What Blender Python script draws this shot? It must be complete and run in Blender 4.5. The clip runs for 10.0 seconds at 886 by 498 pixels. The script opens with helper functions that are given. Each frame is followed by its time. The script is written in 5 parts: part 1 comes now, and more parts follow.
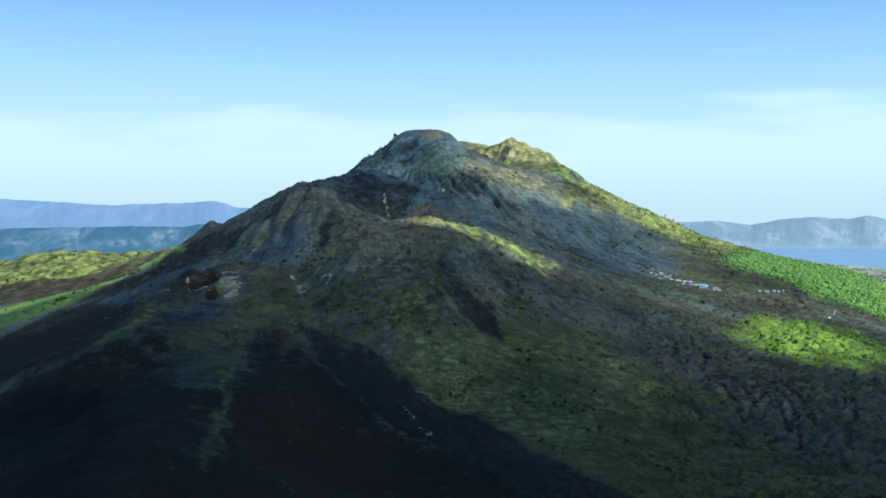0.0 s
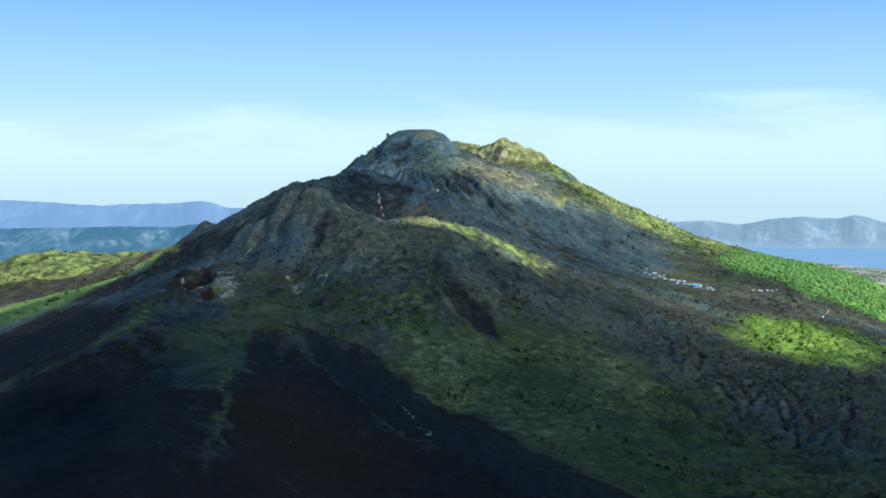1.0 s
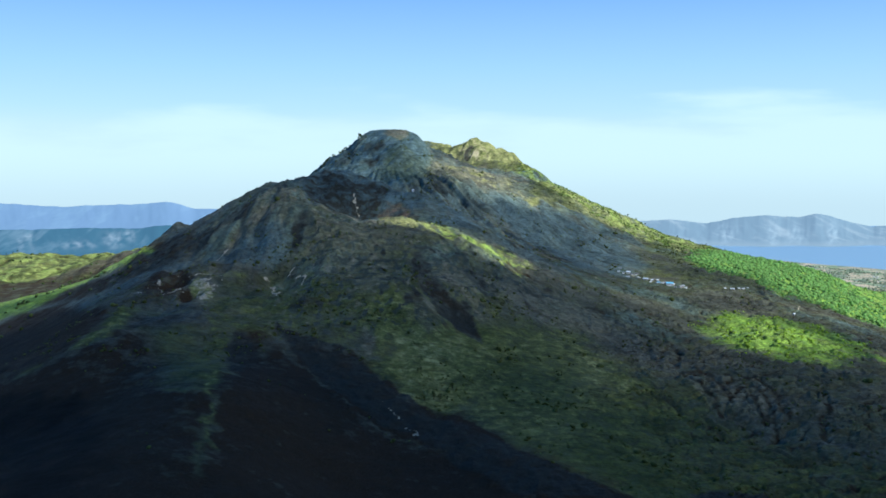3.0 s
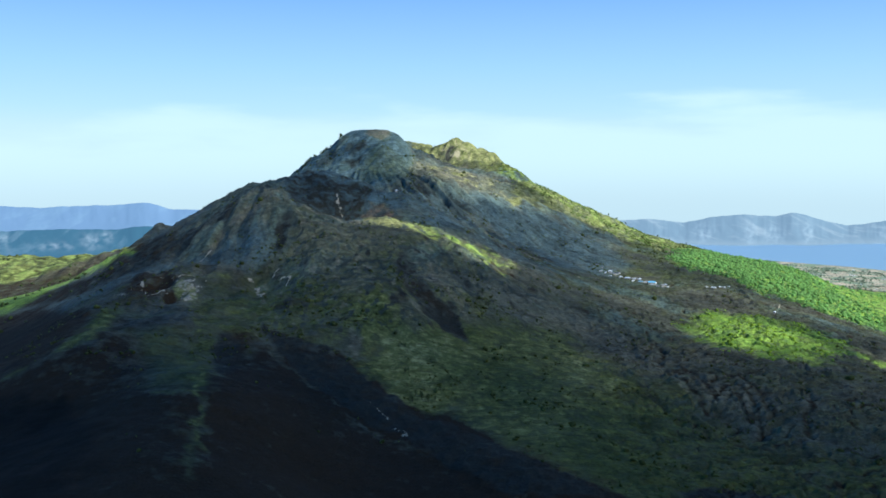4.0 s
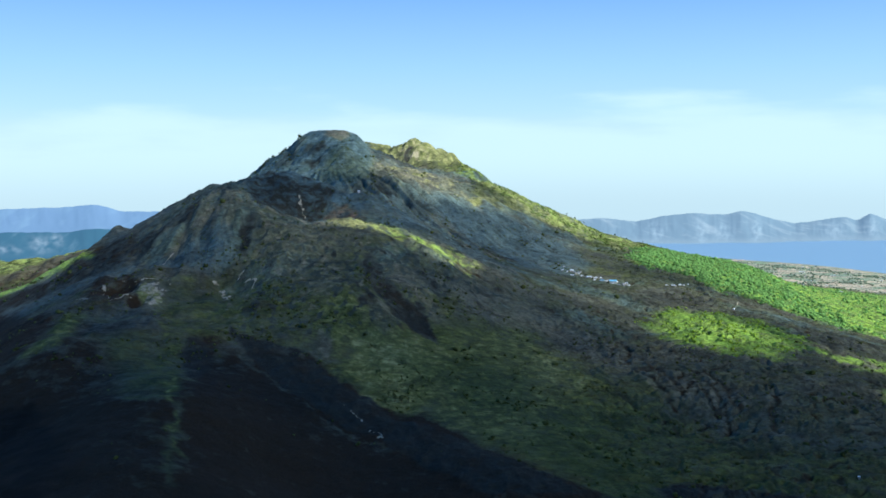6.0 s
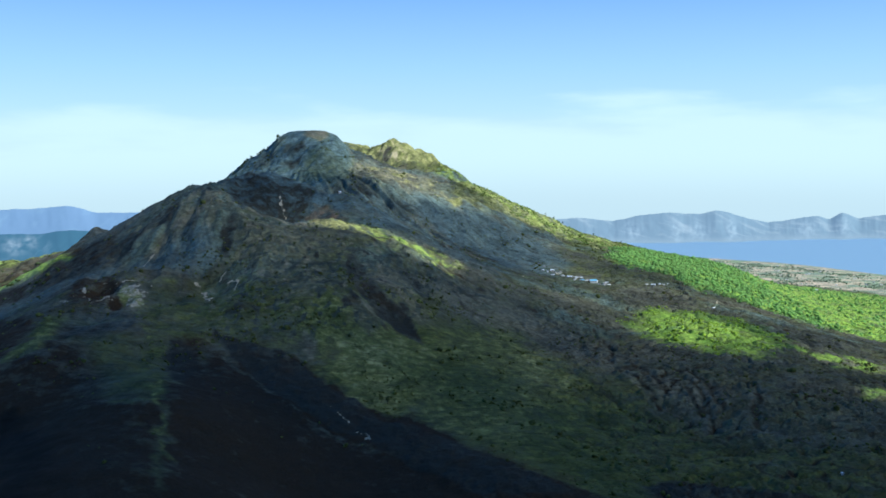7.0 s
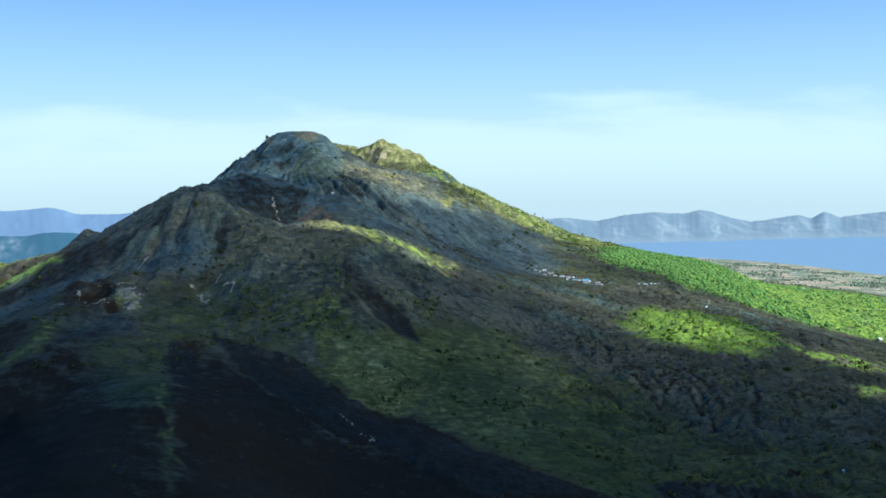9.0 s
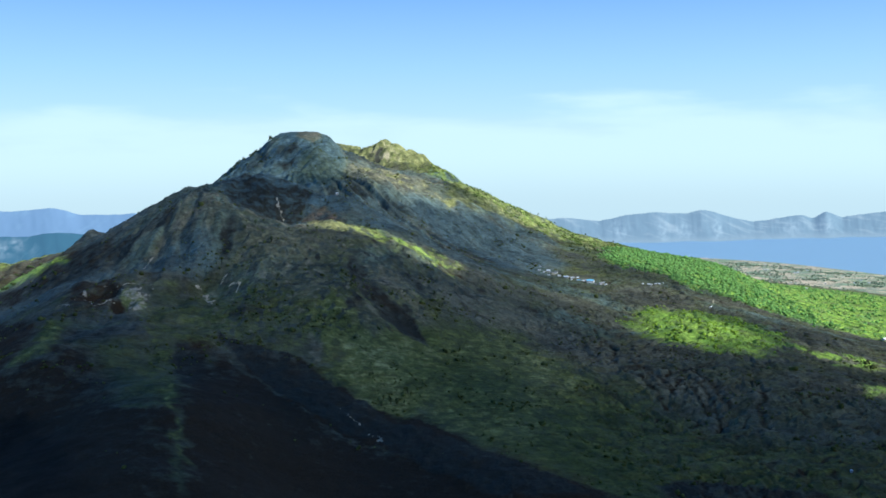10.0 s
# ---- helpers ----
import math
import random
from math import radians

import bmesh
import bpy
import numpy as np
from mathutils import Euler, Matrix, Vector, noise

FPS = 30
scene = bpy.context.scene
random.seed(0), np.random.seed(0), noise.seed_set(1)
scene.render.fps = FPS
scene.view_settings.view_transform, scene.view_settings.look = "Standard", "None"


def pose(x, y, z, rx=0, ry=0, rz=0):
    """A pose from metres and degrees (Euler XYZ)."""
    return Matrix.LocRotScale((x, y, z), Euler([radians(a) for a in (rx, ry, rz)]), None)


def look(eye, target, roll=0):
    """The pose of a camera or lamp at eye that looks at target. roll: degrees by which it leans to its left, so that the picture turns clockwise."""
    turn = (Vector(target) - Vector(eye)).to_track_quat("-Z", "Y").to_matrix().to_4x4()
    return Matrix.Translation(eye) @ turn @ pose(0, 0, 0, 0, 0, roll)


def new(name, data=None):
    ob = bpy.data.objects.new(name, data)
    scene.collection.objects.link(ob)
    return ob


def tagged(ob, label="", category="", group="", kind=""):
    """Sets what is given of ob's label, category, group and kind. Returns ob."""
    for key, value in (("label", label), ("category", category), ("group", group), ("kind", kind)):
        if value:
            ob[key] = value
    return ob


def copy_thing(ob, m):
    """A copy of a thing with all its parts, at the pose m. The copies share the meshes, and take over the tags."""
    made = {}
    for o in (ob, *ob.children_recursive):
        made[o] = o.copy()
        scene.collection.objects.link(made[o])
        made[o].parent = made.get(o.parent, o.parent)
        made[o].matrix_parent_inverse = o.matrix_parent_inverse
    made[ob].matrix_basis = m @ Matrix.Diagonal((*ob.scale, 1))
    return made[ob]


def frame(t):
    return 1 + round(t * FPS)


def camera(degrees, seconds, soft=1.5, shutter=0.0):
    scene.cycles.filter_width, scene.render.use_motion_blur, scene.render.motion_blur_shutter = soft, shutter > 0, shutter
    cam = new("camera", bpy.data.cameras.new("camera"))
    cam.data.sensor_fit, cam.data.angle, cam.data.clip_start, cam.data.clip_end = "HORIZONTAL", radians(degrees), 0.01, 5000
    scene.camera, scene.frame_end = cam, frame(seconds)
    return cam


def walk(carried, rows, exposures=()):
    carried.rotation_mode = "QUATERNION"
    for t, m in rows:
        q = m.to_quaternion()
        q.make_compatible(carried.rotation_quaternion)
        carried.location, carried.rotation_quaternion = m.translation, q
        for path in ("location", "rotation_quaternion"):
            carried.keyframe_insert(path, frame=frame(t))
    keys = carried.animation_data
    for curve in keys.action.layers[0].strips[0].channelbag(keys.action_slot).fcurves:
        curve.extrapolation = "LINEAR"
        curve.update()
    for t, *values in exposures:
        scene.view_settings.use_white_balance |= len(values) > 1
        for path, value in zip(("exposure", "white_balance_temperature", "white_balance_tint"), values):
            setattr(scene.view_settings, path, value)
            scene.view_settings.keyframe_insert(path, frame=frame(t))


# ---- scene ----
# ---- camera: seconds, x, y, z, yaw, pitch, lean to the right ----
cam = camera(52.0, 10.0, soft=1.7)
ROWS = [
    (0, -0.11, -0, 350.42, 0.024, -5.57, -0.268),
    (0.5, -5.14, 0.47, 350.29, -0.321, -5.568, -0.273),
    (1, -10.28, 0.75, 350.2, -0.688, -5.566, -0.268),
    (1.5, -15.48, 0.9, 350.16, -1.171, -5.564, -0.255),
    (2, -20.68, 0.98, 350.16, -1.726, -5.563, -0.234),
    (2.5, -25.87, 1.06, 350.2, -2.317, -5.561, -0.207),
    (4, -41.46, 1.64, 350.5, -4.394, -5.557, -0.1),
    (4.5, -46.74, 2.04, 350.64, -5.122, -5.554, -0.059),
    (5, -52.09, 2.57, 350.81, -5.846, -5.552, -0.017),
    (5.5, -57.54, 3.24, 350.98, -6.611, -5.549, 0.026),
    (7, -74.36, 5.92, 351.55, -9.078, -5.539, 0.149),
    (7.5, -79.97, 6.97, 351.73, -9.605, -5.535, 0.187),
    (8, -85.43, 8.04, 351.91, -10.161, -5.53, 0.222),
    (8.5, -90.59, 9.08, 352.08, -10.248, -5.526, 0.254),
    (9, -95.24, 10.03, 352.23, -10.271, -5.523, 0.283),
    (9.5, -99.13, 10.83, 352.36, -10.267, -5.519, 0.308),
    (10, -101.95, 11.4, 352.46, -10.247, -5.516, 0.33),
]
walk(cam, [(t, pose(x, y, z, 0, 0, yaw) @ pose(0, 0, 0, 90 + pitch, 0, 0) @ pose(0, 0, 0, 0, 0, -lean)) for t, x, y, z, yaw, pitch, lean in ROWS],
     exposures=[(0.0, 0.65, 5500.0, 8.0), (10.0, 0.65, 5500.0, 8.0)])

# ---- light: a sun from behind the right shoulder, blue sky with thin high haze ----
SUN_UP, SUN_ROUND = 36.0, 123.0  # degrees over the horizon, and clockwise from ahead
SUN_WAY = Vector((math.cos(radians(SUN_UP)) * math.sin(radians(SUN_ROUND)), math.cos(radians(SUN_UP)) * math.cos(radians(SUN_ROUND)), math.sin(radians(SUN_UP))))
sun = new("sun", bpy.data.lights.new("sun", "SUN"))
sun.data.energy, sun.data.angle, sun.data.color = 5.0, radians(0.6), (1.0, 0.90, 0.72)
sun.matrix_world = look(SUN_WAY * 2000, (0, 0, 0))


def nodes_of(tree):
    tree.nodes.clear()

    def add(kind, inputs=(), **settings):
        n = tree.nodes.new(kind)
        for key, value in settings.items():
            setattr(n, key, value)
        for key, value in dict(inputs).items():
            if isinstance(value, bpy.types.NodeSocket):
                tree.links.new(value, n.inputs[key])
            else:
                n.inputs[key].default_value = value
        return n

    return add


world = bpy.data.worlds.new("sky")
scene.world = world
world.use_nodes = True
add = nodes_of(world.node_tree)
sky = add("ShaderNodeTexSky", sky_type="NISHITA", sun_disc=False, sun_elevation=radians(SUN_UP), sun_rotation=radians(SUN_ROUND), altitude=1500, air_density=1.0,
          dust_density=0.6, ozone_density=2.2)
where = add("ShaderNodeTexCoord")
split = add("ShaderNodeSeparateXYZ", {0: where.outputs["Generated"]})
stretch = add("ShaderNodeMapping", {"Vector": where.outputs["Generated"], "Scale": (2.0, 2.6, 11.0), "Rotation": (0.0, 0.12, 0.0)})
wisps = add("ShaderNodeTexNoise", {"Vector": stretch.outputs[0], "Scale": 1.7, "Detail": 7.0, "Roughness": 0.5})
lift = add("ShaderNodeMath", {0: wisps.outputs["Fac"], 1: -0.19, 2: split.outputs[2]}, operation="MULTIPLY_ADD")
height = add("ShaderNodeMapRange", {"Value": split.outputs[2], "From Min": -0.10, "From Max": 0.26})
air = add("ShaderNodeValToRGB", {0: height.outputs[0]})
TONES = [(-0.08, 0.56, 0.80, 0.94), (0.0, 0.58, 0.83, 0.96), (0.035, 0.57, 0.84, 0.99), (0.055, 0.50, 0.80, 1.01), (0.10, 0.40, 0.71, 1.03), (0.17, 0.26, 0.525, 1.02), (0.25, 0.15, 0.38, 0.98)]
for k, (z, *rgb) in enumerate(TONES):
    stop = air.color_ramp.elements[k] if k < 2 else air.color_ramp.elements.new(1.0)
    stop.position, stop.color = (z + 0.10) / 0.36, (*rgb, 1)
thick = add("ShaderNodeVectorMath", {0: air.outputs[0], 1: (11.3, 9.7, 8.3)}, operation="MULTIPLY")
haze = add("ShaderNodeMapRange", {"Value": split.outputs[2], "From Min": 0.62, "From Max": 0.22, "To Min": 0.0, "To Max": 0.94}, interpolation_type="SMOOTHSTEP")
bank = add("ShaderNodeMapRange", {"Value": lift.outputs[0], "From Min": -0.035, "From Max": -0.075, "To Min": 0.0, "To Max": 0.8}, interpolation_type="SMOOTHSTEP")
foot = add("ShaderNodeMapRange", {"Value": split.outputs[2], "From Min": -0.05, "From Max": 0.012, "To Min": 0.0, "To Max": 1.0}, interpolation_type="SMOOTHSTEP")
thin = add("ShaderNodeMath", {0: bank.outputs[0], 1: foot.outputs[0]}, operation="MULTIPLY")
rich = add("ShaderNodeHueSaturation", {"Color": sky.outputs[0], "Hue": 0.5, "Saturation": 1.55, "Value": 1.45})
tint = add("ShaderNodeMix", {"Factor": haze.outputs[0], 6: rich.outputs[0], 7: thick.outputs[0]}, data_type="RGBA")
tint = add("ShaderNodeMix", {"Factor": thin.outputs[0], 6: tint.outputs[2], 7: (7.6, 9.3, 9.0, 1)}, data_type="RGBA")
back = add("ShaderNodeBackground", {"Color": tint.outputs[2], "Strength": 0.066})
add("ShaderNodeOutputWorld", {"Surface": back.outputs[0]})

# ---- materials ----
def material(name):
    m = bpy.data.materials.new(name)
    m.use_nodes = True
    return m, nodes_of(m.node_tree)


def plain(name, colour, rough=0.9, vary=0.35, scale=0.2, bump=0.0, noise_detail=4.0):
    """A matt surface whose colour wanders, with a fine grain."""
    m, add = material(name)
    geo = add("ShaderNodeNewGeometry")
    n = add("ShaderNodeTexNoise", {"Vector": geo.outputs["Position"], "Scale": scale, "Detail": noise_detail, "Roughness": 0.6})
    island = add("ShaderNodeMath", {0: geo.outputs["Random Per Island"], 1: n.outputs["Fac"]}, operation="ADD")
    f = add("ShaderNodeMapRange", {"Value": island.outputs[0], "From Min": 0.3, "From Max": 1.7, "To Min": 1 - vary, "To Max": 1 + vary})
    c = add("ShaderNodeVectorMath", {0: colour, "Scale": f.outputs[0]}, operation="SCALE")
    s = add("ShaderNodeBsdfPrincipled", {"Base Color": c.outputs[0], "Roughness": rough, "Specular IOR Level": 0.2})
    if bump:
        b = add("ShaderNodeBump", {"Height": n.outputs["Fac"], "Strength": 0.6, "Distance": bump})
        s.inputs["Normal"].default_value = (0, 0, 0)
        m.node_tree.links.new(b.outputs[0], s.inputs["Normal"])
    add("ShaderNodeOutputMaterial", {"Surface": s.outputs[0]})
    return m


def foliage(name, colour, vary=0.4, scale=0.1):
    """Leaves that let some light through; each clump has a tone of its own."""
    m, add = material(name)
    geo = add("ShaderNodeNewGeometry")
    n = add("ShaderNodeTexNoise", {"Vector": geo.outputs["Position"], "Scale": scale, "Detail": 5.0, "Roughness": 0.65})
    both = add("ShaderNodeMath", {0: geo.outputs["Random Per Island"], 1: n.outputs["Fac"]}, operation="ADD")
    f = add("ShaderNodeMapRange", {"Value": both.outputs[0], "From Min": 0.4, "From Max": 1.6, "To Min": 1 - vary, "To Max": 1 + vary})
    c = add("ShaderNodeVectorMath", {0: colour, "Scale": f.outputs[0]}, operation="SCALE")
    d = add("ShaderNodeBsdfDiffuse", {"Color": c.outputs[0]})
    t = add("ShaderNodeBsdfTranslucent", {"Color": c.outputs[0]})
    x = add("ShaderNodeMixShader", {0: 0.58, 1: d.outputs[0], 2: t.outputs[0]})
    add("ShaderNodeOutputMaterial", {"Surface": x.outputs[0]})
    return m


def ground_material():
    """Bare cinder, ash, turf, woods, scars and fields, with painted haze and shade, laid by the masks that the land
    carries.
    """
    m, add = material("mountain_ground")
    geo = add("ShaderNodeNewGeometry")
    pos = geo.outputs["Position"]
    a = add("ShaderNodeAttribute", attribute_name="cover")
    b = add("ShaderNodeAttribute", attribute_name="marks")
    turf, ash, scar = (add("ShaderNodeSeparateColor", {0: a.outputs["Color"]}).outputs[k] for k in range(3))
    k = add("ShaderNodeAttribute", attribute_name="tones")
    dry, cool, rock = (add("ShaderNodeSeparateColor", {0: k.outputs["Color"]}).outputs[i] for i in range(3))
    wood, field, rust = (add("ShaderNodeSeparateColor", {0: b.outputs["Color"]}).outputs[k] for k in range(3))
    big = add("ShaderNodeTexNoise", {"Vector": pos, "Scale": 0.012, "Detail": 6.0, "Roughness": 0.62})
    mid = add("ShaderNodeTexNoise", {"Vector": pos, "Scale": 0.075, "Detail": 8.0, "Roughness": 0.7})
    fine = add("ShaderNodeTexNoise", {"Vector": pos, "Scale": 0.5, "Detail": 5.0, "Roughness": 0.7})

    grain = add("ShaderNodeTexNoise", {"Vector": pos, "Scale": 0.2, "Detail": 4.0, "Roughness": 0.75, "Distortion": 0.3})

    def mix(f, p, q):
        return add("ShaderNodeMix", {"Factor": f, 6: p, 7: q}, data_type="RGBA").outputs[2]

    def ramp(v, lo, hi):
        return add("ShaderNodeMapRange", {"Value": v, "From Min": lo, "From Max": hi}).outputs[0]

    def times(p, q, kind="MULTIPLY"):
        return add("ShaderNodeMath", {0: p, 1: q}, operation=kind, use_clamp=True).outputs[0]

    def edge(mask, width=0.35):
        """The mask with an edge frayed by the grain of the ground."""
        w = add("ShaderNodeMath", {0: mid.outputs["Fac"], 1: -0.5}, operation="ADD").outputs[0]
        v = add("ShaderNodeMath", {0: w, 1: 1.6, 2: mask}, operation="MULTIPLY_ADD").outputs[0]
        return times(ramp(v, 0.5 - width / 2, 0.5 + width / 2), ramp(mask, 0.03, 0.28))

    patchy = add("ShaderNodeTexNoise", {"Vector": pos, "Scale": 0.028, "Detail": 5.0, "Roughness": 0.7, "Distortion": 0.6})
    bare = mix(ramp(big.outputs["Fac"], 0.35, 0.68), (0.084, 0.094, 0.070, 1), (0.155, 0.160, 0.114, 1))
    bare = mix(times(ramp(patchy.outputs["Fac"], 0.42, 0.68), 0.8), bare, (0.050, 0.050, 0.036, 1))
    bare = mix(times(ramp(fine.outputs["Fac"], 0.46, 0.68), 0.4), bare, (0.034, 0.031, 0.024, 1))
    green = mix(ramp(mid.outputs["Fac"], 0.36, 0.66), (0.074, 0.096, 0.019, 1), (0.158, 0.178, 0.043, 1))
    green = mix(times(ramp(patchy.outputs["Fac"], 0.45, 0.62), 0.75), green, (0.034, 0.050, 0.012, 1))
    green = mix(times(ramp(fine.outputs["Fac"], 0.48, 0.68), 0.4), green, (0.028, 0.042, 0.014, 1))
    # Paler grass: meadow, and a brighter copy of turf for sunlit slopes.
    grass = mix(ramp(mid.outputs["Fac"], 0.36, 0.64), (0.160, 0.180, 0.056, 1), (0.330, 0.335, 0.140, 1))
    grass = mix(times(ramp(patchy.outputs["Fac"], 0.5, 0.66), 0.6), grass, (0.10, 0.13, 0.03, 1))
    brown = mix(ramp(mid.outputs["Fac"], 0.35, 0.65), (0.124, 0.120, 0.086, 1), (0.228, 0.216, 0.158, 1))
    # The blue of haze and shade on the high slopes, painted as ground colour.
    haze_blue = mix(ramp(mid.outputs["Fac"], 0.36, 0.64), (0.084, 0.144, 0.160, 1), (0.175, 0.260, 0.262, 1))
    cliff = mix(ramp(fine.outputs["Fac"], 0.4, 0.62), (0.52, 0.46, 0.32, 1), (0.12, 0.11, 0.075, 1))
    c = mix(edge(turf, 0.9), bare, green)
    haze_blue = mix(times(ramp(patchy.outputs["Fac"], 0.46, 0.66), 0.6), haze_blue, (0.036, 0.072, 0.075, 1))
    haze_blue = mix(times(ramp(fine.outputs["Fac"], 0.48, 0.68), 0.3), haze_blue, (0.028, 0.046, 0.042, 1))
    c = mix(edge(cool, 0.9), c, haze_blue)
    c = mix(edge(dry, 0.6), c, brown)
    c = mix(edge(a.outputs["Alpha"], 0.6), c, grass)
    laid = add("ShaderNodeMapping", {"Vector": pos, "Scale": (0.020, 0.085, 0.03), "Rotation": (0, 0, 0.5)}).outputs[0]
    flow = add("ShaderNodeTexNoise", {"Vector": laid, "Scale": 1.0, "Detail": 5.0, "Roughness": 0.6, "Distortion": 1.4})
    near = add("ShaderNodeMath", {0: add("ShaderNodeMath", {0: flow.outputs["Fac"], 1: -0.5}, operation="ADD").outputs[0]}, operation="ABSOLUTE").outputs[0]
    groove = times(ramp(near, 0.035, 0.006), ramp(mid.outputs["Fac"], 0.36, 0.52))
    low = add("ShaderNodeMapRange", {"Value": grain.outputs["Fac"], "From Min": 0.34, "From Max": 0.66, "To Min": 0.78, "To Max": 1.2}).outputs[0]
    c = add("ShaderNodeVectorMath", {0: c, "Scale": low}, operation="SCALE").outputs[0]
    c = mix(edge(rock, 0.4), c, cliff)
    c = mix(edge(rust, 0.5), c, (0.21, 0.135, 0.080, 1))
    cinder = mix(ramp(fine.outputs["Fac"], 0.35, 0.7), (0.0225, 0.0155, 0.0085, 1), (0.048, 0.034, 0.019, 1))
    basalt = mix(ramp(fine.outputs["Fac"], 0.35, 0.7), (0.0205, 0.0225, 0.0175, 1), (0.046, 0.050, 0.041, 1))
    # Near-black that paints the shade of the lower left into the ground.
    deep_shade = mix(ramp(fine.outputs["Fac"], 0.35, 0.7), (0.0085, 0.0060, 0.0038, 1), (0.018, 0.013, 0.008, 1))
    c = mix(edge(ash, 0.5), c, mix(ramp(ash, 0.9, 0.99), mix(ramp(cool, 0.15, 0.42), cinder, basalt), deep_shade))
    plots = add("ShaderNodeTexVoronoi", {"Vector": add("ShaderNodeMapping", {"Vector": pos, "Scale": (0.012, 0.03, 0.0), "Rotation": (0, 0, 0.5)}).outputs[0], "Scale": 1.0})
    # Fields are kept pale to carry the lakeside haze in their colour.
    tan = mix(ramp(add("ShaderNodeSeparateColor", {0: plots.outputs["Color"]}).outputs[0], 0.3, 0.6), (0.46, 0.385, 0.28, 1), (0.22, 0.29, 0.17, 1))
    small = add("ShaderNodeTexVoronoi", {"Vector": add("ShaderNodeMapping", {"Vector": pos, "Scale": (0.03, 0.05, 0.0), "Rotation": (0, 0, 0.2)}).outputs[0], "Scale": 1.0})
    tan = mix(times(ramp(add("ShaderNodeSeparateColor", {0: small.outputs["Color"]}).outputs[1], 0.55, 0.75), 0.8), tan, (0.17, 0.23, 0.17, 1))
    tan = mix(times(ramp(add("ShaderNodeSeparateColor", {0: small.outputs["Color"]}).outputs[2], 0.78, 0.9), 0.8), tan, (0.58, 0.46, 0.33, 1))
    c = mix(edge(field, 0.4), c, mix(times(ramp(mid.outputs["Fac"], 0.5, 0.62), 0.6), tan, (0.20, 0.26, 0.19, 1)))
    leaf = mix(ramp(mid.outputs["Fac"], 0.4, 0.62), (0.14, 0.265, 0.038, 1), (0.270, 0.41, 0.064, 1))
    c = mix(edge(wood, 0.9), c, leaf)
    # Grooves are darkened in the colour as well as bumped.
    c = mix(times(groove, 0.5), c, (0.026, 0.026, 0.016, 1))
    c = mix(edge(scar, 0.22), c, mix(ramp(fine.outputs["Fac"], 0.35, 0.65), (0.56, 0.51, 0.38, 1), (0.20, 0.18, 0.12, 1)))
    rise = add("ShaderNodeMath", {0: fine.outputs["Fac"], 1: 0.6, 2: times(mid.outputs["Fac"], 2.4)}, operation="MULTIPLY_ADD").outputs[0]
    rise = add("ShaderNodeMath", {0: groove, 1: -0.5, 2: rise}, operation="MULTIPLY_ADD").outputs[0]
    bump = add("ShaderNodeBump", {"Height": rise, "Strength": 0.6, "Distance": 2.0})
    s = add("ShaderNodeBsdfPrincipled", {"Base Color": c, "Roughness": 0.95, "Specular IOR Level": 0.12, "Normal": bump.outputs[0]})
    add("ShaderNodeOutputMaterial", {"Surface": s.outputs[0]})
    return m


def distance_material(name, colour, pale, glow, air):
    """Far slopes: pale rock among woods, with the haze of miles of air put in as blue colour and glow."""
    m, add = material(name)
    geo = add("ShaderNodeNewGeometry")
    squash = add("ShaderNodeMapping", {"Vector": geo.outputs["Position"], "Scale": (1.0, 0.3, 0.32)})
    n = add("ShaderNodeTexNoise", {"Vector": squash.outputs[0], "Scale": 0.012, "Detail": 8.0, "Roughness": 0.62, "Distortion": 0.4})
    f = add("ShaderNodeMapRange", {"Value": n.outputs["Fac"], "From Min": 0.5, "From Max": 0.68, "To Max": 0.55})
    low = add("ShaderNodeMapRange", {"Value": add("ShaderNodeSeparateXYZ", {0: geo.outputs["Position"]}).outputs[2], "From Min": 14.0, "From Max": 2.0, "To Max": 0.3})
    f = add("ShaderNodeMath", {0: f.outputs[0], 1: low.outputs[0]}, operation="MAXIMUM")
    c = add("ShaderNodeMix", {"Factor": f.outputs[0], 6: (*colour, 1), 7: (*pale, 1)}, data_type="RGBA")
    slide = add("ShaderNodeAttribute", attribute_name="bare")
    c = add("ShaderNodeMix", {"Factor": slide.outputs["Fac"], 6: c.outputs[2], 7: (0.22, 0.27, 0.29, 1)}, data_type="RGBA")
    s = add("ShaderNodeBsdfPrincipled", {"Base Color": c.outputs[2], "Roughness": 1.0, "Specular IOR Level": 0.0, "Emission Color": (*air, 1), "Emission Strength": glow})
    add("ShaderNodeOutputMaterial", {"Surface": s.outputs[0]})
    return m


def water_material():
    m, add = material("lake_water")
    geo = add("ShaderNodeNewGeometry")
    n = add("ShaderNodeTexNoise", {"Vector": geo.outputs["Position"], "Scale": 0.15, "Detail": 4.0})
    b = add("ShaderNodeBump", {"Height": n.outputs["Fac"], "Strength": 0.25, "Distance": 0.5})
    s = add("ShaderNodeBsdfPrincipled", {"Base Color": (0.20, 0.32, 0.42, 1), "Roughness": 0.4, "IOR": 1.33, "Normal": b.outputs[0]})
    add("ShaderNodeOutputMaterial", {"Surface": s.outputs[0]})
    return m


def cloud_material():
    m, add = material("cloud_vapour")
    a = add("ShaderNodeBsdfDiffuse", {"Color": (0.9, 0.9, 0.9, 1)})
    t = add("ShaderNodeBsdfTranslucent", {"Color": (0.4, 0.4, 0.4, 1)})
    x = add("ShaderNodeMixShader", {0: 0.5, 1: a.outputs[0], 2: t.outputs[0]})
    f = add("ShaderNodeAttribute", attribute_name="clear")
    o = add("ShaderNodeBsdfTransparent")
    x = add("ShaderNodeMixShader", {0: f.outputs["Fac"], 1: x.outputs[0], 2: o.outputs[0]})
    add("ShaderNodeOutputMaterial", {"Surface": x.outputs[0]})
    return m


